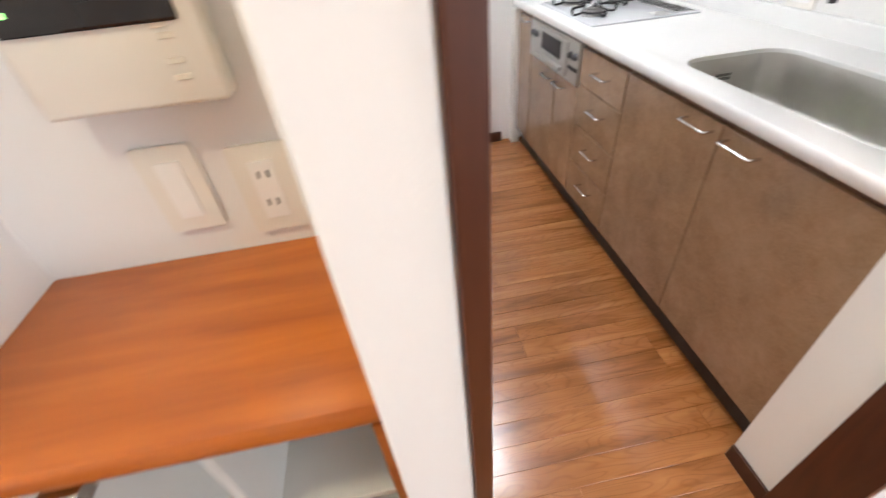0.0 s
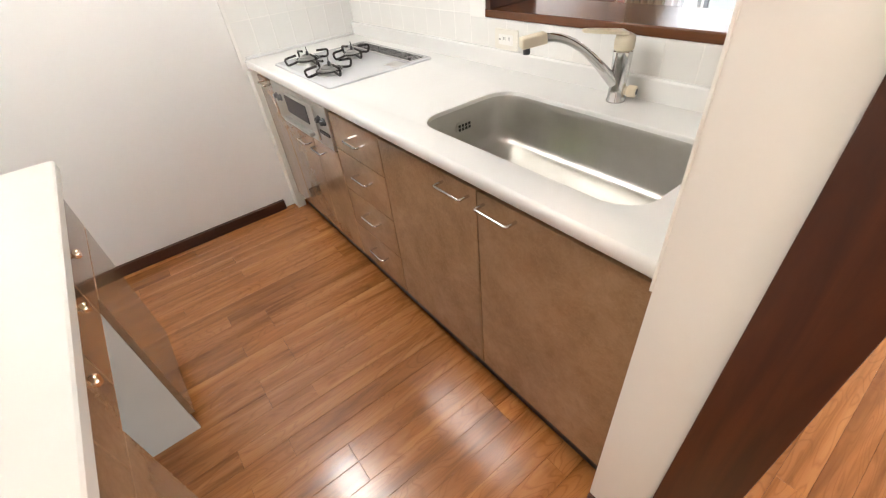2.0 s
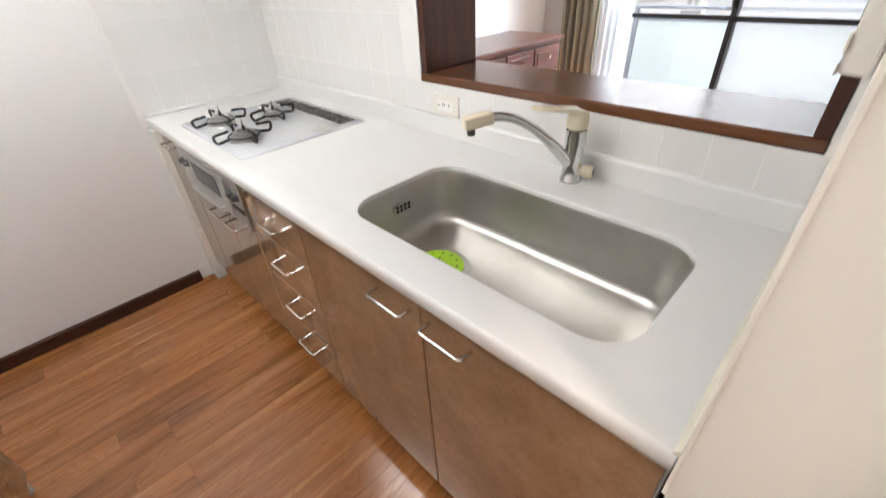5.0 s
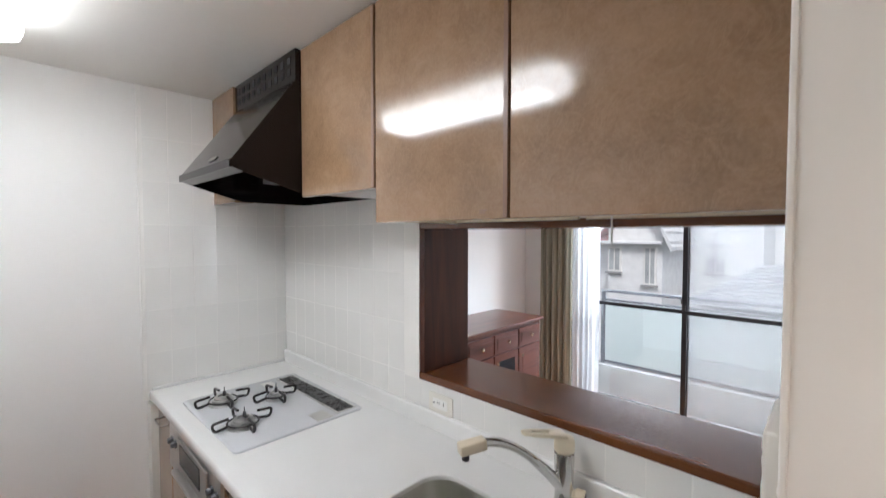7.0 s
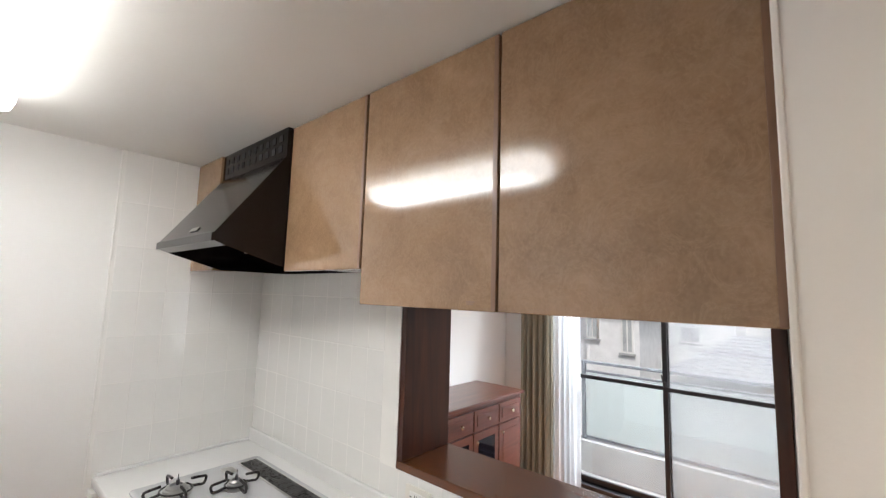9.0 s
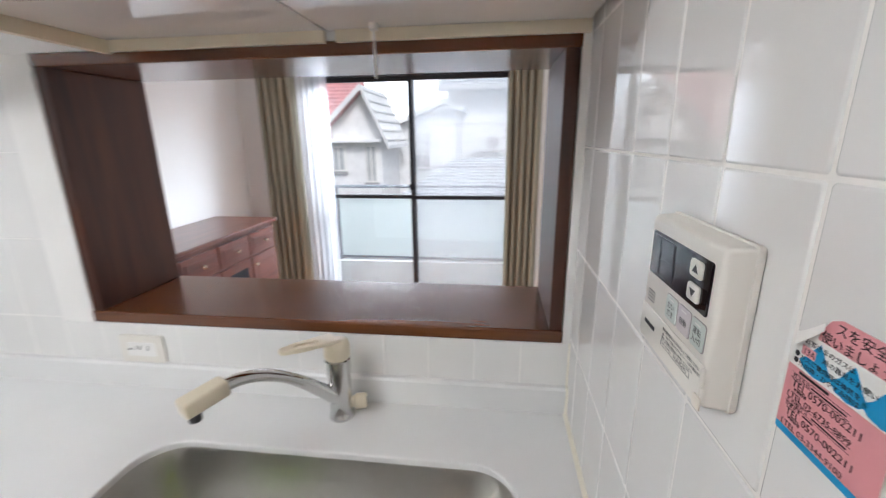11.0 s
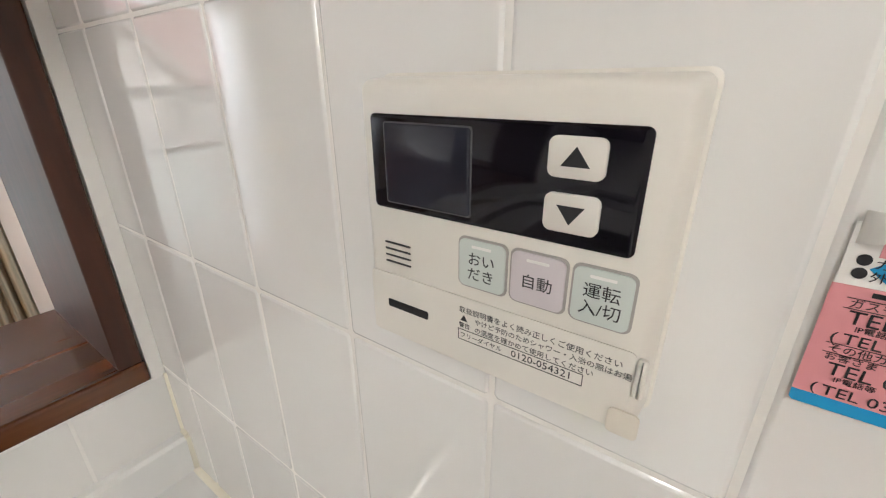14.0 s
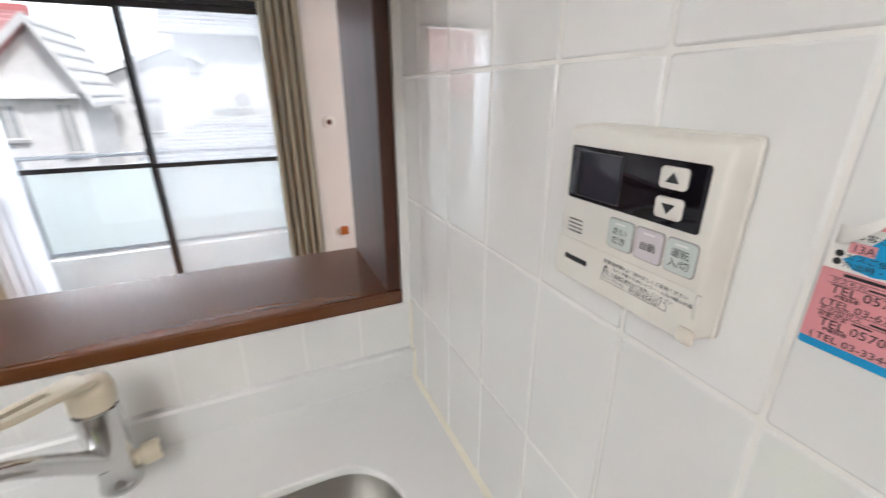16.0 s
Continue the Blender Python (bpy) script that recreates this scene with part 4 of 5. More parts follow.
part("stile", boxed(0.080, 0.115, -0.184, -0.166, ZF, 0.868, 0.002), "shelf_wood", nc, "orange-brown wooden stile")
bm = boxed(-0.356, -0.339, -0.50, -0.168, 0.05, 0.865, 0.002)
part("door", bm, "mahogany", nc, "open dark wooden door")
bm = tube(bmesh.new(), [(-0.337, -0.36, 0.83), (-0.30, -0.27, 0.842), (-0.235, -0.19, 0.850)], 0.006, 8)
box(bm, -0.247, -0.205, -0.192, -0.168, 0.838, 0.862, 0.003)
part("stay", bm, "chrome", nc, "chrome door stay", 60)

mon = thing("intercom_monitor", "white intercom monitor with black screen", "intercom", (-0.07, 0.117, 1.2))
part("body", boxed(-0.200, -0.012, 0.077, 0.1165, 1.124, 1.42, 0.006, 3), "ivory", mon, "", 40)
part("screen", boxed(-0.191, -0.030, 0.073, 0.0775, 1.204, 1.405, 0.003), "screen_dark", mon, "black glossy screen")
part("indicator", boxed(-0.184, -0.172, 0.0715, 0.0728, 1.220, 1.225, 0.0005), "led", mon, "small green light")
for u, z in ((0.0, 1.205), (0.004, 1.195), (0.003, 1.172), (0.003, 1.156)):
    part("button", boxed(u - 0.060, u - 0.044, 0.0755, 0.0772, z - 0.006, z, 0.0008), "ivory_side", mon)
socket_plate("phone_plate", "ivory telephone outlet plate", facing(-0.130, 0.1175, 1.010, 0, -1), 0.072, 0.122, [])
socket_plate("wall_socket", "ivory double socket plate in the niche", facing(-0.022, 0.1175, 0.992, 0, -1), 0.075, 0.13, [(-0.006, 0.024, 0.0014, 0.005), (0.006, 0.024, 0.0014, 0.005), (-0.006, -0.018, 0.0014, 0.005), (0.006, -0.018, 0.0014, 0.005)])
socket_plate("light_switch", "white light switch plate on the wall end", facing(0.1725, 0.035, 1.165, 1, 0), 0.07, 0.12, [])

# ---- bath and water heater control panel on the tiles ----
ctl = thing("heater_control", "ivory water heater control panel with black display", "control panel", (1.165, YT, 1.24))
CX0, CX1, CZ0, CZ1, CD = 1.0955, 1.2165, 1.229, 1.3465, 0.022
bm = bmesh.new()
ring_loft(bm, [[(x, YT + 0.001 + w, z) for x, z in rounded(CX0 + i, CX1 - i, CZ0 + i, CZ1 - i, 0.0036, 5)] for i, w in ((0.0008, 0.0), (0.0, 0.002), (0.0, 0.0045), (0.0012, 0.005), (0.0022, CD - 0.004), (0.0032, CD - 0.0012), (0.0050, CD))])
part("housing", bm, "ivory", ctl, "", 45)
CY = YT + 0.001 + CD


def on_panel(x, z, lift=0.0):
    """The pose of a mark on the control panel: x to the viewer's right, y up, z out."""
    return Matrix(((-1, 0, 0, x), (0, 0, 1, CY + lift), (0, 1, 0, z), (0, 0, 0, 1)))


def plate(name, x0, x1, z0, z1, r, lift, depth, material, parent, label=""):
    bm = bmesh.new()
    ring_loft(bm, [[(x, CY + lift + w, z) for x, z in rounded(x0 + i, x1 - i, z0 + i, z1 - i, r, 4)] for i, w in ((0, 0), (0, depth * 0.7), (min(0.0006, r * 0.5), depth))])
    return part(name, bm, material, parent, label, 40)


disp = plate("display", 1.1065, 1.2078, 1.2940, 1.3318, 0.0022, 0.0001, 0.0008, "black_gloss", ctl, "glossy black display panel")
plate("screen_rim", 1.1612, 1.2011, 1.2966, 1.3291, 0.0012, 0.00085, 0.0002, "cast", disp, "thin grey rim")
plate("screen", 1.1618, 1.2005, 1.2972, 1.3285, 0.0012, 0.0009, 0.0005, "lcd", disp, "dark liquid crystal screen")
for z, flip in ((1.3220, 1), (1.3048, -1)):
    bt = plate("button", 1.1172, 1.1342, z - 0.0062, z + 0.0062, 0.0025, 0.0009, 0.0016, "ivory", ctl, "square white arrow button")
    bm = bmesh.new()
    prism(bm, [(-0.0043, -0.0026 * flip), (0.0043, -0.0026 * flip), (0.0, 0.0034 * flip)], lambda u, v, w: on_panel(1.1257, z, 0.0026) @ Vector((u, v, w)), 0.0001)
    part("arrow", bm, "ink", bt)
for x0, x1, mat, lines in ((1.1468, 1.1658, "button_green", ("おい", "だき")), (1.1252, 1.1443, "button_pink", ("自動",)), (1.1045, 1.1226, "button_green", ("運転", "入/切"))):
    # no recess is cut; a darker plate stands for its shadow
    plate("button_rim", x0 - 0.0008, x1 + 0.0008, 1.2682, 1.2892, 0.0028, 0.00008, 0.0004, "button_shade", ctl, "darker rim for the shade round the button")
    bt = plate("button", x0, x1, 1.2690, 1.2884, 0.0025, 0.0005, 0.0008, mat, ctl, "pale printed button")
    for i, tx in enumerate(lines):
        writing("lettering", tx, 0.0058, on_panel((x0 + x1) / 2, 1.2788 - 0.0062 * i + (0.0 if len(lines) > 1 else -0.003), 0.0014), "ink", bt, 'CENTER')
    plate("mark", (x0 + x1) / 2 - 0.004, (x0 + x1) / 2 + 0.004, 1.2853, 1.2864, 0.0003, 0.0013, 0.0001, "white_plastic", bt)
for i in range(4):
    plate("speaker_slot", 1.1905, 1.2045, 1.2685 + 0.0030 * i, 1.2694 + 0.0030 * i, 0.0004, 0.00005, 0.0002, "ink", ctl)
plate("maker_mark", 1.1815, 1.2040, 1.2460, 1.2500, 0.0008, 0.0008, 0.0002, "ink", ctl)
flap = plate("flap", 1.1005, 1.2135, 1.2310, 1.2628, 0.002, 0.00005, 0.0007, "ivory", ctl, "hinged ivory flap")
plate("flap_catch", 1.0968, 1.1000, 1.2470, 1.2620, 0.0012, 0.0002, 0.0022, "ivory", ctl)
plate("flap_corner", 1.0960, 1.1060, 1.2298, 1.2400, 0.002, 0.0008, 0.0012, "ivory_side", ctl)
for i, tx in enumerate(("取扱説明書をよく読み正しくご使用ください", "やけど予防のためシャワー・入浴の際はお湯", "の温度を確かめて使用してください")):
    writing("lettering", tx, 0.0029 if i else 0.0031, on_panel(1.1658 - (0.0072 if i else 0), 1.2562 - 0.0037 * i, 0.0009), "ink", flap)
writing("lettering", "警告", 0.0026, on_panel(1.1658, 1.2492, 0.0009), "ink", flap)
bm = bmesh.new()
prism(bm, [(-0.0017, 0), (0.0017, 0), (0, 0.0028)], lambda u, v, w: on_panel(1.1635, 1.2522, 0.0009) @ Vector((u, v, w)), 0.00005)
part("warning_sign", bm, "ink", flap)
writing("lettering", "フリーダイヤル", 0.0027, on_panel(1.1652, 1.2445, 0.0009), "ink", flap)
writing("lettering", "0120-054321", 0.0044, on_panel(1.1425, 1.2441, 0.0009), "ink", flap)
for x0, x1, z0, z1 in ((1.1155, 1.1662, 1.24785, 1.2481), (1.1155, 1.1662, 1.2430, 1.24325), (1.16595, 1.1662, 1.2430, 1.2481), (1.1155, 1.11575, 1.2430, 1.2481)):
    part("frame_line", boxed(x0, x1, CY + 0.0008, CY + 0.00095, z0, z1), "ink", flap)
ctl.location.z += 0.002
ctl.location.x -= 0.0012
ctl.scale.x = 1.03

# ---- gas sticker on the tiles ----
st = thing("safety_sticker", "peeling pink and blue gas safety sticker with telephone numbers", "sticker", (1.02, YT, 1.25))
SY = YT + 0.0015
SX_L, SX_R, SZ0, SZ1 = 1.0565, 0.9935, 1.2532, 1.3292


def patch(name, outline, w, depth, material, label=""):
    bm = bmesh.new()
    prism(bm, outline, lambda u, v, k: (SX_L - u, SY + w + k, SZ0 + v), depth)
    bmesh.ops.recalc_face_normals(bm, faces=bm.faces)
    return part(name, bm, material, st, label)


W, Hh = SX_L - SX_R, SZ1 - SZ0
patch("sheet", [(0.001, 0), (W, 0), (W, Hh - 0.002), (W - 0.004, Hh), (0.026, Hh), (0.0195, Hh - 0.0025), (0.0150, Hh - 0.010), (0.010, Hh - 0.0155), (0.0005, Hh - 0.0185), (0, 0.001)], 0.0, 0.0003, "paper", "white glossy sheet")
patch("pink_field", [(0, 0.0042), (W, 0.0042), (W, 0.0402), (0, 0.0402)], 0.0004, 0.0001, "pink", "pink field")
patch("pink_head", [(0.0148, Hh - 0.0150), (W, Hh - 0.0150), (W, Hh - 0.002), (W - 0.004, Hh), (0.026, Hh), (0.0200, Hh - 0.0028), (0.0155, Hh - 0.010)], 0.0004, 0.0001, "pink", "pink heading field")
patch("blue_band", [(0.001, 0), (W, 0), (W, 0.0042), (0, 0.0042), (0, 0.001)], 0.0004, 0.0001, "blue", "blue lower band")
for c in (0.0175, 0.0380, 0.0560):
    patch("blue_flame", [(c - 0.0115, 0.0455), (c - 0.007, 0.0418), (c, 0.0408), (c + 0.006, 0.0418), (c + 0.0105, 0.0455), (c + 0.0065, 0.0495), (c + 0.0035, 0.0545), (c, 0.0590), (c - 0.0035, 0.0545), (c - 0.0065, 0.0495)], 0.00045, 0.0001, "blue", "blue flame print")
patch("pink_tag", [(0.0068, 0.0490), (0.0160, 0.0490), (0.0160, 0.0540), (0.0068, 0.0540)], 0.0006, 0.0001, "pink", "small pink tag")
bm = bmesh.new()
ring_loft(bm, [[(SX_L - 0.0015 - 0.0175 * s, SY + 0.0004 + 0.005 * math.sin(math.pi * min(1.0, s * 0.9)) + k, SZ1 - 0.0195 + 0.013 * s * s + 0.0045 * t * (1 - 0.5 * s)) for t in (-1, 1) for k in ((0, 0.0003) if t < 0 else (0.0003, 0))] for s in (0, 0.2, 0.4, 0.6, 0.8, 1.0)])
part("curl", bm, "paper", st, "curled white corner", 60)


def on_sticker(u, v):
    return Matrix(((-1, 0, 0, SX_L - u), (0, 0, 1, SY + 0.00075), (0, 1, 0, SZ0 + v), (0, 0, 0, 1)))


for u, v, size, tx, sq in ((0.0235, 0.0688, 0.0070, "スを安全に", 1.0), (0.0165, 0.0618, 0.0066, "使いましょう", 1.0), (0.0078, 0.0498, 0.0048, "13A", 1.0), (0.0075, 0.0558, 0.0034, "お客さまのガスは", 1.15), (0.0205, 0.0510, 0.0034, "用の器具をお使い", 1.15), (0.0065, 0.0460, 0.0033, "ガスご使用時は換気を", 1.15), (0.0065, 0.0423, 0.0033, "外出時・おやすみ時は", 1.15),
                           (0.0055, 0.0292, 0.0058, "TEL 0570-002211", 1.08), (0.0035, 0.0228, 0.0044, "(", 1.2), (0.0062, 0.0228, 0.0047, "TEL 03-6735-8899", 1.12), (0.0055, 0.0122, 0.0058, "TEL 0570-002211", 1.08), (0.0035, 0.0055, 0.0044, "(", 1.2), (0.0062, 0.0052, 0.0047, "TEL 03-3344-9100", 1.12)):
    writing("lettering", tx, size, on_sticker(u, v), "ink", st, squeeze=sq)
for u, v in ((0.0048, 0.0575), (0.0044, 0.0478), (0.0044, 0.0440)):
    bm = bmesh.new()
    prism(bm, [(p.x, p.y) for p in circle((u, v, 0), 0.0016, 14)], lambda a, c, k: (SX_L - a, SY + 0.0006 + k, SZ0 + c), 0.0001)
    part("dot", bm, "ink", st)
for u, v, size, tx in ((0.0048, 0.0342, 0.0029, "ガスもれ"), (0.0078, 0.0271, 0.0022, "IP電話等"), (0.0040, 0.0197, 0.0029, "その他ガス"), (0.0040, 0.0170, 0.0026, "お客さま"), (0.0078, 0.0101, 0.0022, "IP電話等")):
    writing("lettering", tx, size, on_sticker(u, v), "ink", st, squeeze=1.1)
for u0, u1, v, hgt in ((0.0085, 0.0285, 0.0378, 0.0014), (0.0180, 0.0400, 0.0346, 0.0009), (0.0225, 0.0440, 0.0200, 0.0009), (0.0170, 0.0240, 0.0174, 0.0008), (0.0040, 0.0420, 0.0366, 0.0002), (0.0040, 0.0420, 0.0335, 0.0002), (0.0034, 0.0460, 0.0221, 0.0002), (0.0034, 0.0460, 0.0190, 0.0002)):
    patch("bar", [(u0, v), (u1, v), (u1, v + hgt), (u0, v + hgt)], 0.0006, 0.0001, "ink")

# ---- living room ----
sb = thing("sideboard", "mahogany sideboard with drawers and a glazed door", "sideboard", (3.2, 1.95, 0))
BX0, BX1, BY0, BY1, BZ = 2.35, 3.66, 1.785, 2.265, 0.856
part("top", boxed(BX0 - 0.015, BX1 + 0.015, BY0 - 0.015, BY1, BZ - 0.025, BZ, 0.006), "mahogany", sb)
bm = bmesh.new()
box(bm, BX0, BX1, BY0 + 0.02, BY1, 0.08, BZ - 0.026)
box(bm, BX0 + 0.01, BX1 - 0.01, BY0 + 0.03, BY1, ZF, 0.08)
part("body", bm, "mahogany", sb)
n = 4
w = (BX1 - BX0 - 0.03) / n
for i in range(n):
    x0 = BX0 + 0.015 + i * w + 0.006
    x1 = x0 + w - 0.012
    dr = part("drawer", boxed(x0, x1, BY0 + 0.004, BY0 + 0.0195, 0.66, 0.80, 0.003), "mahogany", sb)
    part("panel", boxed(x0 + 0.03, x1 - 0.03, BY0 - 0.002, BY0 + 0.0038, 0.69, 0.77, 0.003), "mahogany", dr)
    part("knob", turned(bmesh.new(), ((x0 + x1) / 2, BY0 - 0.0022, 0.73), [(0.006, 0), (0.006, 0.008), (0.014, 0.014), (0.012, 0.022), (0.0, 0.024)], 16, (0, -1, 0)), "brass", dr, "brass knob", 40)
    d2 = part("door", boxed(x0, x1, BY0 + 0.004, BY0 + 0.0195, 0.10, 0.645, 0.003), "mahogany", sb)
    glazed = i in (1, 2)
    part("pane" if glazed else "panel", boxed(x0 + 0.05, x1 - 0.05, BY0 + 0.0005, BY0 + 0.0038, 0.15, 0.595, 0.002), "black_gloss" if glazed else "mahogany", d2, "dark glass pane" if glazed else "")
    part("knob", turned(bmesh.new(), (x0 + 0.02, BY0 + 0.004, 0.59), [(0.006, 0), (0.006, 0.008), (0.013, 0.014), (0.011, 0.022), (0.0, 0.024)], 16, (0, -1, 0)), "brass", d2, "brass knob", 40)

# second living room window
win2 = thing("window_2", "living room side window with dark bronze frame", "window", (2.3, -3.05, 0.2), kind="structure")
for x0, x1, z0, z1 in ((1.422, 3.178, 0.202, 0.24), (1.422, 3.178, 1.96, 1.998), (1.422, 1.46, 0.24, 1.96), (3.14, 3.178, 0.24, 1.96), (2.28, 2.32, 0.24, 1.96)):
    part("window_frame", boxed(x0, x1, -3.08, -3.01, z0, z1, 0.002), "window_metal", win2)
for x0, x1 in ((1.46, 2.28), (2.32, 3.14)):
    part("pane", boxed(x0, x1, -3.047, -3.043, 0.24, 1.96), "glass", win2, "clear glass").visible_shadow = False

# balcony window
WY0, WY1, WZ0, WZ1 = -0.002, 1.698, 0.0, 1.915
win = thing("window_1", "sliding balcony window with dark bronze aluminium sashes", "window", (XW + 0.06, 0.81, 0), kind="structure")
for y0, y1, z0, z1 in ((WY0, WY1, WZ0, 0.035), (WY0, WY1, WZ1 - 0.035, WZ1), (WY0, WY0 + 0.03, 0.035, WZ1 - 0.035), (WY1 - 0.03, WY1, 0.035, WZ1 - 0.035)):
    part("window_frame", boxed(XW + 0.012, XW + 0.11, y0, y1, z0, z1, 0.002), "window_metal", win)
for y0, y1, x in ((0.831, WY1 - 0.031, XW + 0.07), (WY0 + 0.031, 0.869, XW + 0.03)):
    z0, z1, s = 0.036, WZ1 - 0.036, 0.034
    bm = bmesh.new()
    box(bm, x, x + 0.028, y0, y0 + s, z0, z1)
    box(bm, x, x + 0.028, y1 - s, y1, z0, z1)
    box(bm, x, x + 0.028, y0 + s, y1 - s, z0, z0 + 0.05)
    box(bm, x, x + 0.028, y0 + s, y1 - s, z1 - s, z1)
    box(bm, x, x + 0.028, y0 + s, y1 - s, 0.910, 0.940)
    sash = part("sash", bm, "window_metal", win, "dark bronze sliding sash")
    for a, c in ((z0 + 0.05, 0.910), (0.940, z1 - s)):
        p = part("pane", boxed(x + 0.012, x + 0.016, y0 + s, y1 - s, a, c), "glass", sash, "clear glass")
        p.visible_shadow = False
screen = bmesh.new()
for b in ((0.012, 0.034, 0.04, 1.88), (0.845, 0.867, 0.04, 1.88), (0.034, 0.845, 0.04, 0.065), (0.034, 0.845, 1.855, 1.88)):
    box(screen, XW + 0.1115, XW + 0.1205, *b)
screen = part("insect_screen", screen, "window_metal", win, "sliding insect screen")
part("mesh", boxed(XW + 0.1155, XW + 0.1165, 0.034, 0.845, 0.065, 1.855), "screen_mesh", screen, "pale grey insect mesh")
bm = boxed(XW + 0.005, XW + 0.03, 0.842, 0.862, 0.945, 0.985, 0.004)
tube(bm, [(XW + 0.012, 0.852, 0.98), (XW - 0.004, 0.862, 1.00), (XW - 0.006, 0.868, 1.04)], 0.006, 8)
part("latch", bm, "black", win, "black crescent latch", 50)


def curtain(name, label, x, y0, y1, z0, z1, folds, depth, material, wob=0.0):
    th = thing(name, label, "curtain", (x, (y0 + y1) / 2, z0))
    bm = bmesh.new()
    nx, nz = folds * 10, 10
    grid = []
    for j in range(nz + 1):
        z = z0 + (z1 - z0) * j / nz
        row = []
        for i in range(nx + 1):
            s = i / nx
            a = s * folds * 2 * math.pi
            amp = depth * (0.75 + 0.25 * noise.noise((s * 6, z * 0.6, 3.1)))
            flare = 1.0 + wob * (1 - j / nz)
            row.append(bm.verts.new((x + amp * math.sin(a + 0.5 * noise.noise((s * 5, z * 0.8, 0.3))) * flare, y0 + (y1 - y0) * s + 0.35 * depth * math.cos(a * 1.0 + 1.0), z)))
        grid.append(row)
    for a, c in zip(grid, grid[1:]):
        for i in range(nx):
            bm.faces.new((a[i], a[i + 1], c[i + 1], c[i]))
    ob = part("cloth", bm, material, th, smooth=180)
    if material == "curtain":
        so = ob.modifiers.new("thick", 'SOLIDIFY')
        so.thickness = 0.002
    return th


curtain("curtain", "grey-beige striped curtain drawn aside", XW - 0.09, 1.745, 2.045, 0.02, 1.99, 5, 0.035, "curtain", 0.15)
curtain("curtain", "grey-beige striped curtain drawn aside", XW - 0.09, -0.165, 0.085, 0.02, 1.99, 5, 0.035, "curtain", 0.15)
curtain("sheer_curtain", "white translucent voile curtain", XW - 0.045, 1.50, 1.79, 0.02, 1.99, 6, 0.016, "sheer")
rail = thing("curtain_rail", "dark curtain rail above the window", "curtain rail", (XW - 0.07, 0.85, 2.0))
part("rail", boxed(XW - 0.10, XW - 0.03, -0.35, 2.12, 1.992, 2.016, 0.003), "window_metal", rail)
for y in (-0.3, 0.85, 2.05):
    part("bracket", boxed(XW - 0.0295, XW - 0.001, y - 0.012, y + 0.012, 1.996, 2.012), "window_metal", rail)
sl = thing("wall_sleeve_cap", "round white pipe sleeve cap on the wall", "cap", (XW, -0.298, 1.169))
part("cap", turned(bmesh.new(), (XW - 0.0005, -0.298, 1.169), [(0.05, 0), (0.05, 0.006), (0.043, 0.011), (0.022, 0.012), (0.020, 0.006)], 32, (-1, 0, 0)), "white_plastic", sl, smooth=40)
part("hole", turned(bmesh.new(), (XW - 0.0068, -0.298, 1.169), [(0.019, 0), (0.019, 0.0006)], 24, (-1, 0, 0)), "mahogany", sl)
pl = thing("gas_tap", "small orange-brown gas tap cover on the wall", "gas tap", (XW, -0.337, 0.30))
part("cover", boxed(XW - 0.03, XW - 0.0005, -0.367, -0.307, 0.30, 0.365, 0.006), "shelf_wood", pl)


# ---- balcony and houses opposite ----
structure("balcony_slab", boxed(XW + 0.121, 5.56, -4.0, 4.0, -0.5, -0.34), "concrete", "pale concrete balcony floor", "balcony")
structure("balcony_kerb", boxed(5.40, 5.55, -4.0, 4.0, -0.339, 0.0, 0.004), "concrete", "pale concrete kerb of the balcony", "kerb")
structure("balcony_threshold", boxed(XW + 0.121, XW + 0.24, -0.3, 2.0, -0.339, -0.03, 0.004), "concrete", "concrete threshold under the window", "step")
br = thing("balcony_railing", "grey aluminium railing with frosted glass panels", "railing", (5.47, 0.8, 0.0))
part("top_rail", boxed(5.455, 5.505, -3.9, 2.03, 0.858, 0.888, 0.004), "rail_metal", br)
part("rail", boxed(5.465, 5.495, -3.9, 2.03, 0.757, 0.781, 0.003), "rail_metal", br)
part("rail", boxed(5.465, 5.495, -3.9, 2.03, 0.022, 0.044, 0.003), "rail_metal", br)
for y in (2.01, 0.0, -1.96, -3.25):
    part("post", boxed(5.460, 5.500, y - 0.02, y + 0.02, 0.0005, 0.859, 0.003), "rail_metal", br)
for y0, y1 in ((0.025, 1.985), (-1.935, -0.025), (-3.225, -1.985)):
    part("panel", boxed(5.477, 5.483, y0, y1, 0.045, 0.756), "frosted", br, "pale frosted glass panel")
structure("balcony_side_wall", boxed(XW + 0.121, 5.56, 2.1, 2.2, -0.339, 0.85), "concrete", "pale concrete balcony side wall", "wall")
structure("ground", boxed(5.6, 400, -250, 250, -3.4, -3.2), "asphalt", "grey ground and road between the houses", "ground")


def house_window(house, x, y0, y1, z0, z1):
    w = part("window", boxed(x - 0.05, x + 0.02, y0, y1, z0, z1, 0.004), "white_plastic", house, "white framed window")
    ym = (y0 + y1) / 2
    for a, c in ((y0 + 0.05, ym - 0.02), (ym + 0.02, y1 - 0.05)):
        part("pane", boxed(x - 0.058, x - 0.0502, a, c, z0 + 0.05, z1 - 0.05), "hazed_glass", w)
    part("sill", boxed(x - 0.11, x - 0.0505, y0 - 0.05, y1 + 0.05, z0 - 0.06, z0 - 0.0005), "concrete", w)


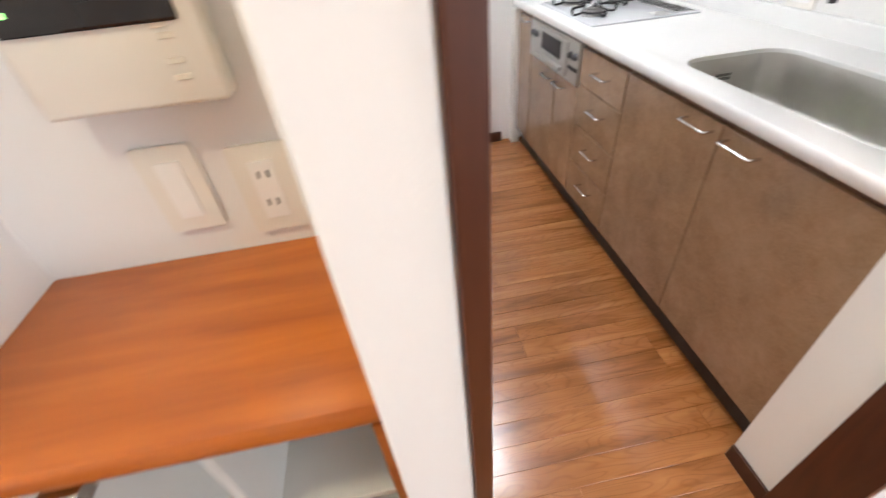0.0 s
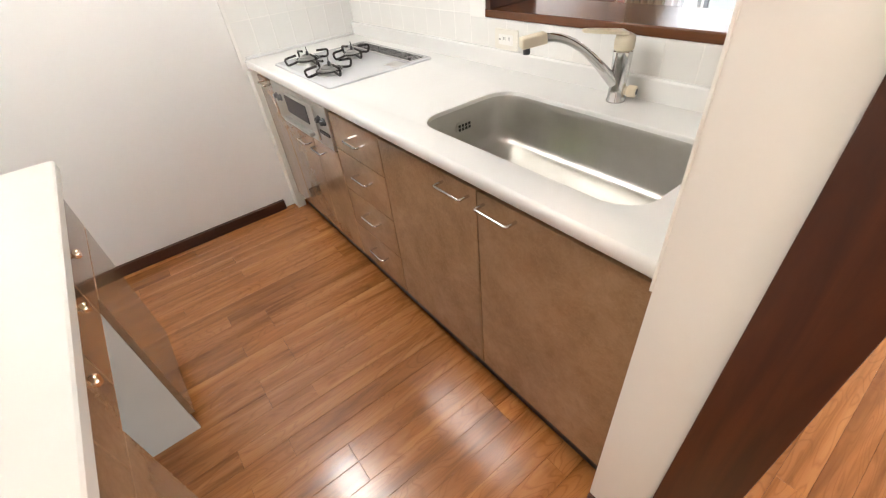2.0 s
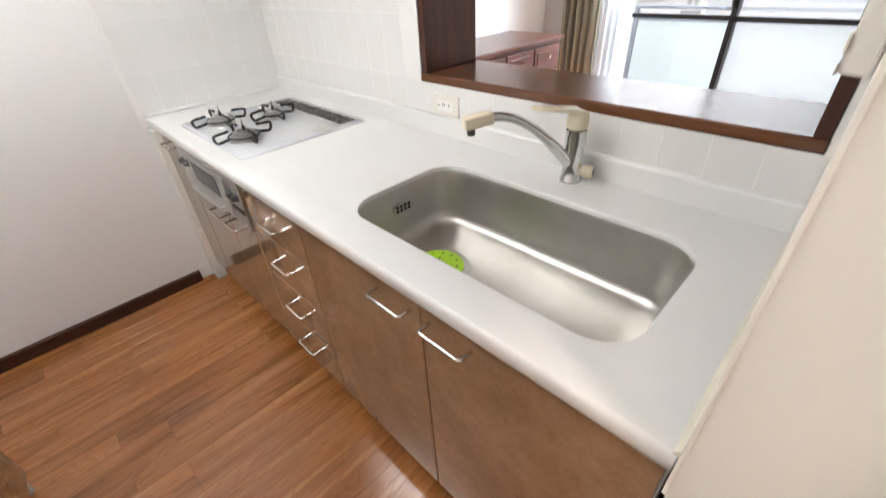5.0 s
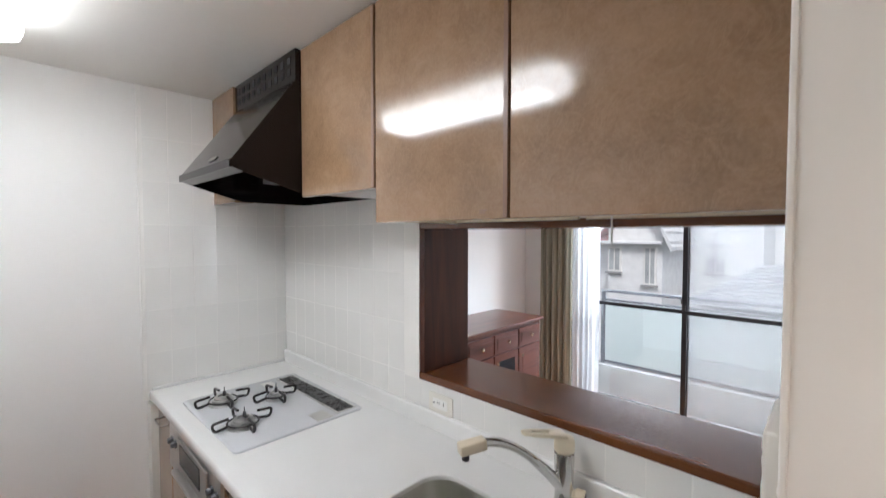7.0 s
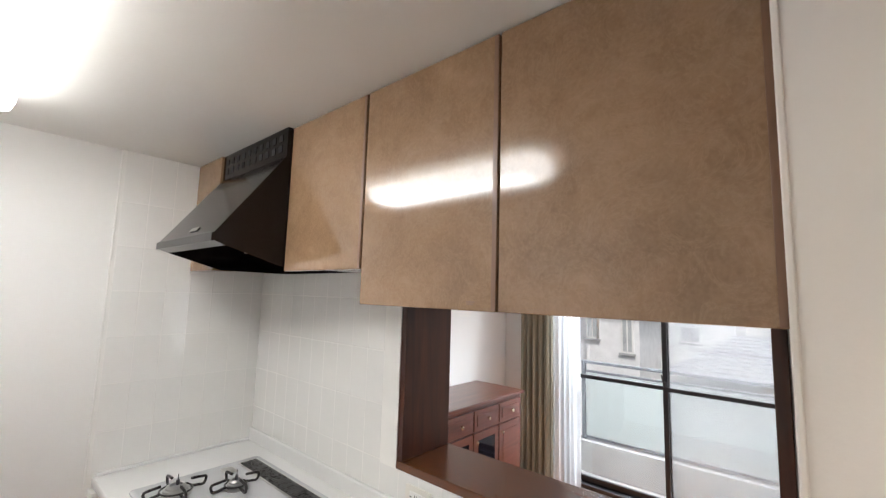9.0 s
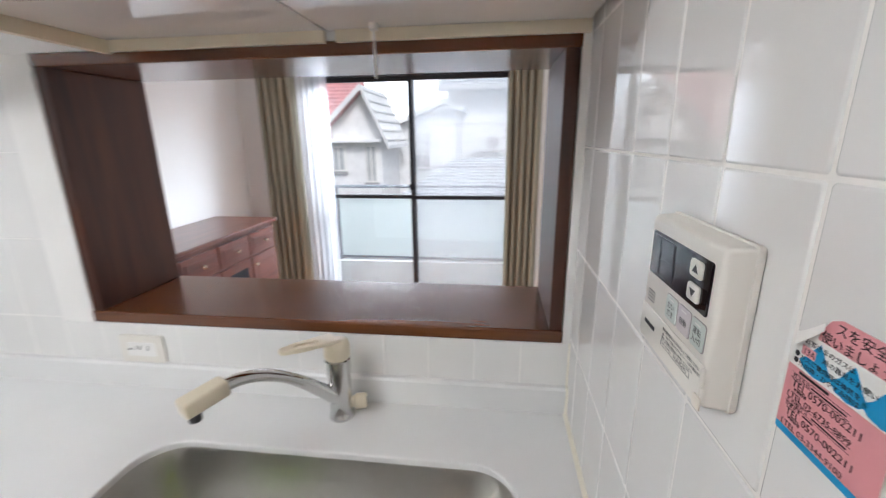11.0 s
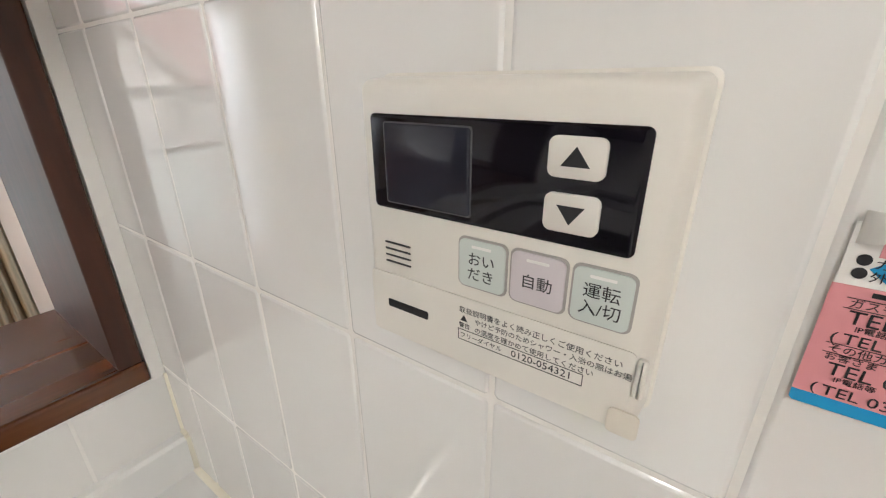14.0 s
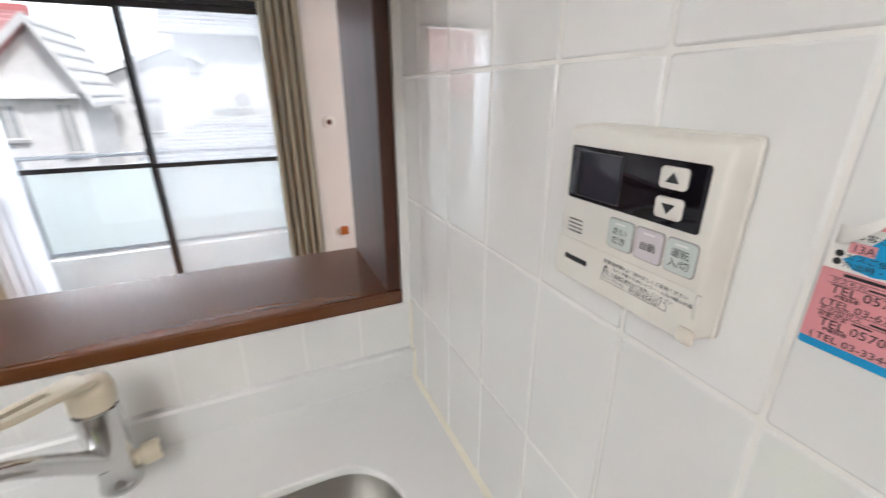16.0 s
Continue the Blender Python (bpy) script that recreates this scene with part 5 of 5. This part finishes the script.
def courses(roof, colour, a, c, ends, n):
    """Raised tile courses across a roof slope between the lines at a (top) and c (foot), each (x, z); ends(t) gives y0, y1."""
    for i in range(n):
        t = (i + 0.5) / n
        x, z = a[0] + (c[0] - a[0]) * t, a[1] + (c[1] - a[1]) * t
        y0, y1 = ends(t)
        part("tile_course", boxed(x - 0.05, x + 0.05, y0, y1, z - 0.03, z + 0.035), colour, roof)


def gable_house(name, label, x0, x1, y0, y1, eaves, ym, ridge, wall, roof, over=0.3, openings=(), side_roof=""):
    """A house whose gable looks towards the balcony; eaves: heights at y0 and y1."""
    h = thing(name, label, "house", ((x0 + x1) / 2, (y0 + y1) / 2, -3.2))
    o = [(y0, -3.2), (y1, -3.2), (y1, eaves[1]), (ym, ridge), (y0, eaves[0])]
    part("wall", ring_loft(bmesh.new(), [[(x, y, z) for y, z in o] for x in (x0, x1)]), wall, h)
    for s, ye, ez in ((1, y1, eaves[1]), (-1, y0, eaves[0])):
        k = (ridge - ez) / abs(ye - ym)
        a, c = (ym, ridge + 0.04), (ye + s * over, ez - over * k + 0.04)
        r = part("roof", ring_loft(bmesh.new(), [[(x, a[0], a[1]), (x, c[0], c[1]), (x, c[0], c[1] + 0.10), (x, a[0], a[1] + 0.10)] for x in (x0 - over, x1 + over)]), roof if s > 0 else side_roof or roof, h)
        n = max(4, int(math.hypot(c[0] - a[0], c[1] - a[1]) / 0.28))
        for i in range(n):
            t = (i + 0.5) / n
            yy, zz = a[0] + (c[0] - a[0]) * t, a[1] + (c[1] - a[1]) * t + 0.10
            part("tile_course", boxed(x0 - over, x1 + over, yy - 0.04, yy + 0.04, zz - 0.02, zz + 0.03), roof if s > 0 else side_roof or roof, r)
        bm = ring_loft(bmesh.new(), [[(x, a[0], a[1] - 0.04), (x, c[0], c[1] - 0.04), (x, c[0], c[1] + 0.14), (x, a[0], a[1] + 0.14)] for x in (x0 - over - 0.05, x0 - over - 0.002)])
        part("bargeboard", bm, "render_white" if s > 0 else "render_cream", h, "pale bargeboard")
    for b in openings:
        house_window(h, x0, *b)
    return h


def main_roof(h, x0, x1, y0, y1, eave, ridge, roof, cap, over=0.4):
    """A wall block with a roof whose ridge runs along y."""
    part("wall", boxed(x0, x1, y0, y1, -3.2, eave), "render_white", h)
    xm = (x0 + x1) / 2
    for xe, s in ((x0, -1), (x1, 1)):
        k = (ridge - eave) / abs(xe - xm)
        a, c = (xm, ridge), (xe + s * over, eave - over * k)
        r = part("roof", ring_loft(bmesh.new(), [[(a[0], y, a[1]), (c[0], y, c[1]), (c[0], y, c[1] + 0.14), (a[0], y, a[1] + 0.14)] for y in (y0 - 0.3, y1 + 0.3)]), roof, h)
        courses(r, roof, (a[0], a[1] + 0.14), (c[0], c[1] + 0.14), lambda t: (y0 - 0.3, y1 + 0.3), 14)
    part("ridge_cap", boxed(xm - 0.12, xm + 0.12, y0 - 0.32, y1 + 0.32, ridge + 0.08, ridge + 0.26, 0.03), cap, h)


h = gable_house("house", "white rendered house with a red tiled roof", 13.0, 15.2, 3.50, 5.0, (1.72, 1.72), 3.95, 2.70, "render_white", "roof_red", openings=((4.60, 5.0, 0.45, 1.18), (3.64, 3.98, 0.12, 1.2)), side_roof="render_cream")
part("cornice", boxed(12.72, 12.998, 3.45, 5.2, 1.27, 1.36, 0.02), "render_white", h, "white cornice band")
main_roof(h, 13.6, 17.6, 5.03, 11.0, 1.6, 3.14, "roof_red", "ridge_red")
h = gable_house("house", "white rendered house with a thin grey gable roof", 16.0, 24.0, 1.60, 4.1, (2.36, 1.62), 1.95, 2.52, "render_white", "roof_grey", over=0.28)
for z in (0.87, 1.2):
    part("ledge", boxed(15.9, 15.998, 2.45, 3.17, z, z + 0.06), "roof_grey", h, "grey window ledge")
house_window(h, 16.0, 2.5, 3.1, 0.30, 0.84)
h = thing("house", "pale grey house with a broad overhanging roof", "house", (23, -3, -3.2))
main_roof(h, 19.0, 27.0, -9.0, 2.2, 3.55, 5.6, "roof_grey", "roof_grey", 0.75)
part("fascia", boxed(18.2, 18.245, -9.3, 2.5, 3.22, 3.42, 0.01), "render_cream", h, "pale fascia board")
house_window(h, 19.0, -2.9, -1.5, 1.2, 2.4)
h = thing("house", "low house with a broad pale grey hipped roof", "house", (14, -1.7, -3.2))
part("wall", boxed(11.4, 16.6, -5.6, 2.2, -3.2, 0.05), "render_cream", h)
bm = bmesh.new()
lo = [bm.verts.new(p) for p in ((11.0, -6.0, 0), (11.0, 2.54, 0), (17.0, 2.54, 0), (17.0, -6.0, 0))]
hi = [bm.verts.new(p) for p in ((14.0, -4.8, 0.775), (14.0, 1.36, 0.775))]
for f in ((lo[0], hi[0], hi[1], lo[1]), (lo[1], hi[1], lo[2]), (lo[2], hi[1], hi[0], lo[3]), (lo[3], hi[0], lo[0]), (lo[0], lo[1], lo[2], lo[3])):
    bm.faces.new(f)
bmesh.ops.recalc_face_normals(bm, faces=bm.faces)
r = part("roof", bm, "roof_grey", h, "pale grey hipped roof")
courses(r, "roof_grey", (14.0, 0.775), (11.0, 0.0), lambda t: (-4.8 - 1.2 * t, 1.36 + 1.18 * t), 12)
ac = thing("air_conditioner", "white outdoor air conditioner unit with round fan", "air conditioner", (18.7, 0.4, 0.8))
part("case", boxed(18.45, 18.98, -0.15, 0.93, 0.86, 1.45, 0.02), "white_plastic", ac)
part("fan_grille", turned(bmesh.new(), (18.449, 0.30, 1.15), [(0.26, 0), (0.26, 0.02), (0.22, 0.03), (0.20, 0.015), (0.0, 0.015)], 28, (-1, 0, 0)), "grill", ac)
part("bracket", boxed(18.45, 18.99, -0.1, 0.88, 0.78, 0.8595), "grill", ac)

# overcast sky beyond the houses
bm = bmesh.new()
rows = [[bm.verts.new((5 + 90 * math.cos(radians(e)), y, -3.3 + 90 * math.sin(radians(e)))) for y in (-160, -60, 60, 160)] for e in range(0, 66, 5)]
for a, c in zip(rows, rows[1:]):
    for i in range(3):
        bm.faces.new((a[i], c[i], c[i + 1], a[i + 1]))
structure("backdrop", bm, "cloud", "pale overcast sky", "sky")

# shrub by the far road
random.seed(4)
tree = thing("shrub", "small green garden shrub between the houses", "shrub", (9.0, 1.6, -3.2))
bm = bmesh.new()
tube(bm, [(9.0, 1.6, -3.2), (9.02, 1.62, -2.0), (9.1, 1.5, -0.8)], [0.06, 0.045, 0.02], 8)
for i in range(7):
    a = i * 0.9
    tube(bm, [(9.0 + 0.03 * i / 7, 1.6, -2.2 + 0.18 * i), (9 + 0.4 * math.cos(a), 1.6 + 0.4 * math.sin(a), -1.7 + 0.19 * i)], [0.025, 0.008], 6)
part("trunk", bm, "mahogany", tree)
bm = bmesh.new()
for i in range(700):
    a, r, z = random.uniform(0, 6.28), 0.65 * random.random() ** 0.5, random.uniform(-1.9, -0.35)
    r *= 1.0 - 0.45 * abs((z + 1.1) / 0.85)
    c = Vector((9.05 + r * math.cos(a), 1.55 + r * math.sin(a), z))
    u = Vector((random.uniform(-1, 1), random.uniform(-1, 1), random.uniform(-1, 1))).normalized()
    v = u.orthogonal().normalized()
    s = random.uniform(0.04, 0.08)
    bm.faces.new([bm.verts.new(c + p) for p in (u * s, v * s * 0.5, -u * s, -v * s * 0.5)])
part("crown", bm, "leaf", tree)

# ---- pieces: tiles and floor strips ----
def tile_mesh(name, w, h, d=0.006):
    """A glazed tile with a soft rim, flat in x and y, its face at z = d."""
    bm = bmesh.new()
    ring_loft(bm, [[(x, y, z) for x, y in rounded(-w / 2 + i, w / 2 - i, -h / 2 + i, h / 2 - i, max(0.0012, 0.002 - i * 0.2), 1)] for i, z in ((0, 0), (0, d - 0.0022), (0.0008, d - 0.0008), (0.0024, d))], cap0=False)
    for f in bm.faces:
        f.smooth = len(f.verts) == 4
    me = bpy.data.meshes.new(name)
    bm.to_mesh(me)
    bm.free()
    return me


TILE = {}


def lay_tile(parent, u0, u1, z0, z1, place, material):
    key = (round(u1 - u0, 4), round(z1 - z0, 4), material)
    if key not in TILE:
        gap = 0.0021 if material == "tile" else 0.0012
        TILE[key] = tile_mesh("tile", u1 - u0 - gap, z1 - z0 - gap)
        TILE[key].materials.append(M[material])
    ob = new("tile", TILE[key])
    ob.parent = parent
    tilt = Matrix.Rotation(radians(random.gauss(0, 0.035)), 4, 'X') @ Matrix.Rotation(radians(random.gauss(0, 0.035)), 4, 'Y')
    ob.matrix_basis = place((u0 + u1) / 2, (z0 + z1) / 2) @ tilt


random.seed(11)
ROWS_Z = [ZT - 0.001, 1.002, 1.1965, 1.392, 1.587, 1.782, 1.977, ZC]
cols = [0.9635, 1.0605, 1.161, 1.2625, 1.367, 1.470, 1.572, 1.648]
wall_tiles = structure("tiled_wall", boxed(0.9635, XP + 0.005, 0.0035, 0.0100, ZT - 0.03, ZC - 0.001), "grout", "white glazed tile wall beside the sink", "wall")
for a, c in zip(cols, cols[1:]):
    for z0, z1 in zip(ROWS_Z, ROWS_Z[1:]):
        lay_tile(wall_tiles, a, min(c, XP + 0.002), z0, z1, lambda u, v: Matrix(((-1, 0, 0, u), (0, 0, 1, 0.0052), (0, 1, 0, v), (0, 0, 0, 1))), "tile")
part("edge_strip", boxed(0.9603, 0.9632, 0.0062, 0.0113, ZT - 0.03, ZC - 0.001, 0.0012), "white_plastic", wall_tiles, "white plastic edge strip")
back = structure("tiled_wall_stove", boxed(0.975, XP + 0.005, YF - 0.0058, YF + 0.0035, ZT - 0.04, ZC - 0.001), "grout_pale", "white glazed tile wall beside the hob", "wall")
us = [0.985 + 0.1 * i for i in range(7)] + [XP]
for a, c in zip(us, us[1:]):
    for z0, z1 in zip(ROWS_Z, ROWS_Z[1:]):
        lay_tile(back, a, c, z0, z1, lambda u, v: Matrix(((1, 0, 0, u), (0, 0, -1, YF - 0.0004), (0, 1, 0, v), (0, 0, 0, 1))), "tile_stove")
part("edge_strip", boxed(0.968, 0.9745, YF - 0.009, YF - 0.0006, ZT - 0.04, ZC - 0.001, 0.0012), "white_plastic", back, "white plastic edge strip")
bm = bmesh.new()
for y0, y1, z0, z1 in ((0.0115, 1.127, ZT - 0.03, 0.993), (1.1275, YF - 0.007, ZT - 0.03, ZC - 0.001), (0.0115, 1.127, 1.589, ZC - 0.001), (0.0115, 0.0275, 0.993, 1.589)):
    box(bm, XP - 0.0038, XP + 0.0055, y0, y1, z0, z1)
long_wall = structure("tiled_wall_opening", bm, "grout_pale", "white glazed tile wall around the serving opening", "wall")
vs = [0.0125 + 0.1 * i for i in range(22)] + [YF - 0.008]
for a, c in zip(vs, vs[1:]):
    for z0, z1 in zip(ROWS_Z, ROWS_Z[1:]):
        if a < 1.12 and z1 > 0.999 and z0 < 1.58:
            if z0 < 0.97:
                z1 = 0.993
            elif z1 > 1.6:
                z0 = 1.590
            else:
                continue
        if a < 1.127 < c and z0 < 1.58 and z1 > 0.999:
            a = 1.1275
        lay_tile(long_wall, a, c, z0, z1, lambda u, v: Matrix(((0, 0, -1, XP + 0.0016), (-1, 0, 0, u), (0, 1, 0, v), (0, 0, 0, 1))), "tile_stove")

# floor strips, laid along x
STRIP, STRIP_W = {}, 0.0752


def strip_rings(w, h):
    return [[(s * (w / 2 - i), t * (h / 2 - i), z) for s, t in ((1, 1), (-1, 1), (-1, -1), (1, -1))] for i, z in ((0, -0.008), (0, -0.0007), (0.0008, 0.0))]


def strip(parent, x0, x1, y0):
    key = round(x1 - x0, 3)
    if key not in STRIP:
        bm = ring_loft(bmesh.new(), strip_rings(x1 - x0 - 0.0006, STRIP_W - 0.0006), cap0=False)
        STRIP[key] = bpy.data.meshes.new("floor_strip")
        bm.to_mesh(STRIP[key])
        bm.free()
        STRIP[key].materials.append(M["floor"])
    ob = new("floor_strip", STRIP[key])
    ob.parent = parent
    ob.location = ((x0 + x1) / 2, y0 + STRIP_W / 2, ZF)


random.seed(21)
floor = structure("floor", boxed(-1.15, 4.2, -3.0, 2.29, ZF - 0.0079, ZF - 0.007), "floor_gap", "glossy brown oak strip floor", "floor")
verts, faces = [], []
y = -3.0
while y < 2.24:
    x, first = -1.15, True
    while x < 4.19:
        x1 = round(min(4.2, x + (random.choice((0.3, 0.45, 0.6, 0.75)) if first else 0.909)), 3)
        x1 = 4.2 if x1 > 4.0 else x1
        if x < 1.9 and y > -0.9:
            strip(floor, x, x1, y)
        else:
            k = len(verts)
            for ring in strip_rings(x1 - x - 0.0006, STRIP_W - 0.0006):
                verts += [((x + x1) / 2 + a, y + STRIP_W / 2 + c, ZF + z) for a, c, z in ring]
            for j in (0, 4):
                faces += [(k + j + i, k + j + (i + 1) % 4, k + j + 4 + (i + 1) % 4, k + j + 4 + i) for i in range(4)]
            faces.append((k + 8, k + 9, k + 10, k + 11))
        x, first = x1, False
    y += STRIP_W
me = bpy.data.meshes.new("far_floor_strips")
me.from_pydata(verts, [], faces)
me.materials.append(M["floor_far"])
far = tagged(new("far_floor_strips", me), "oak floor strips of the living room", kind="stuff")
far.parent = floor
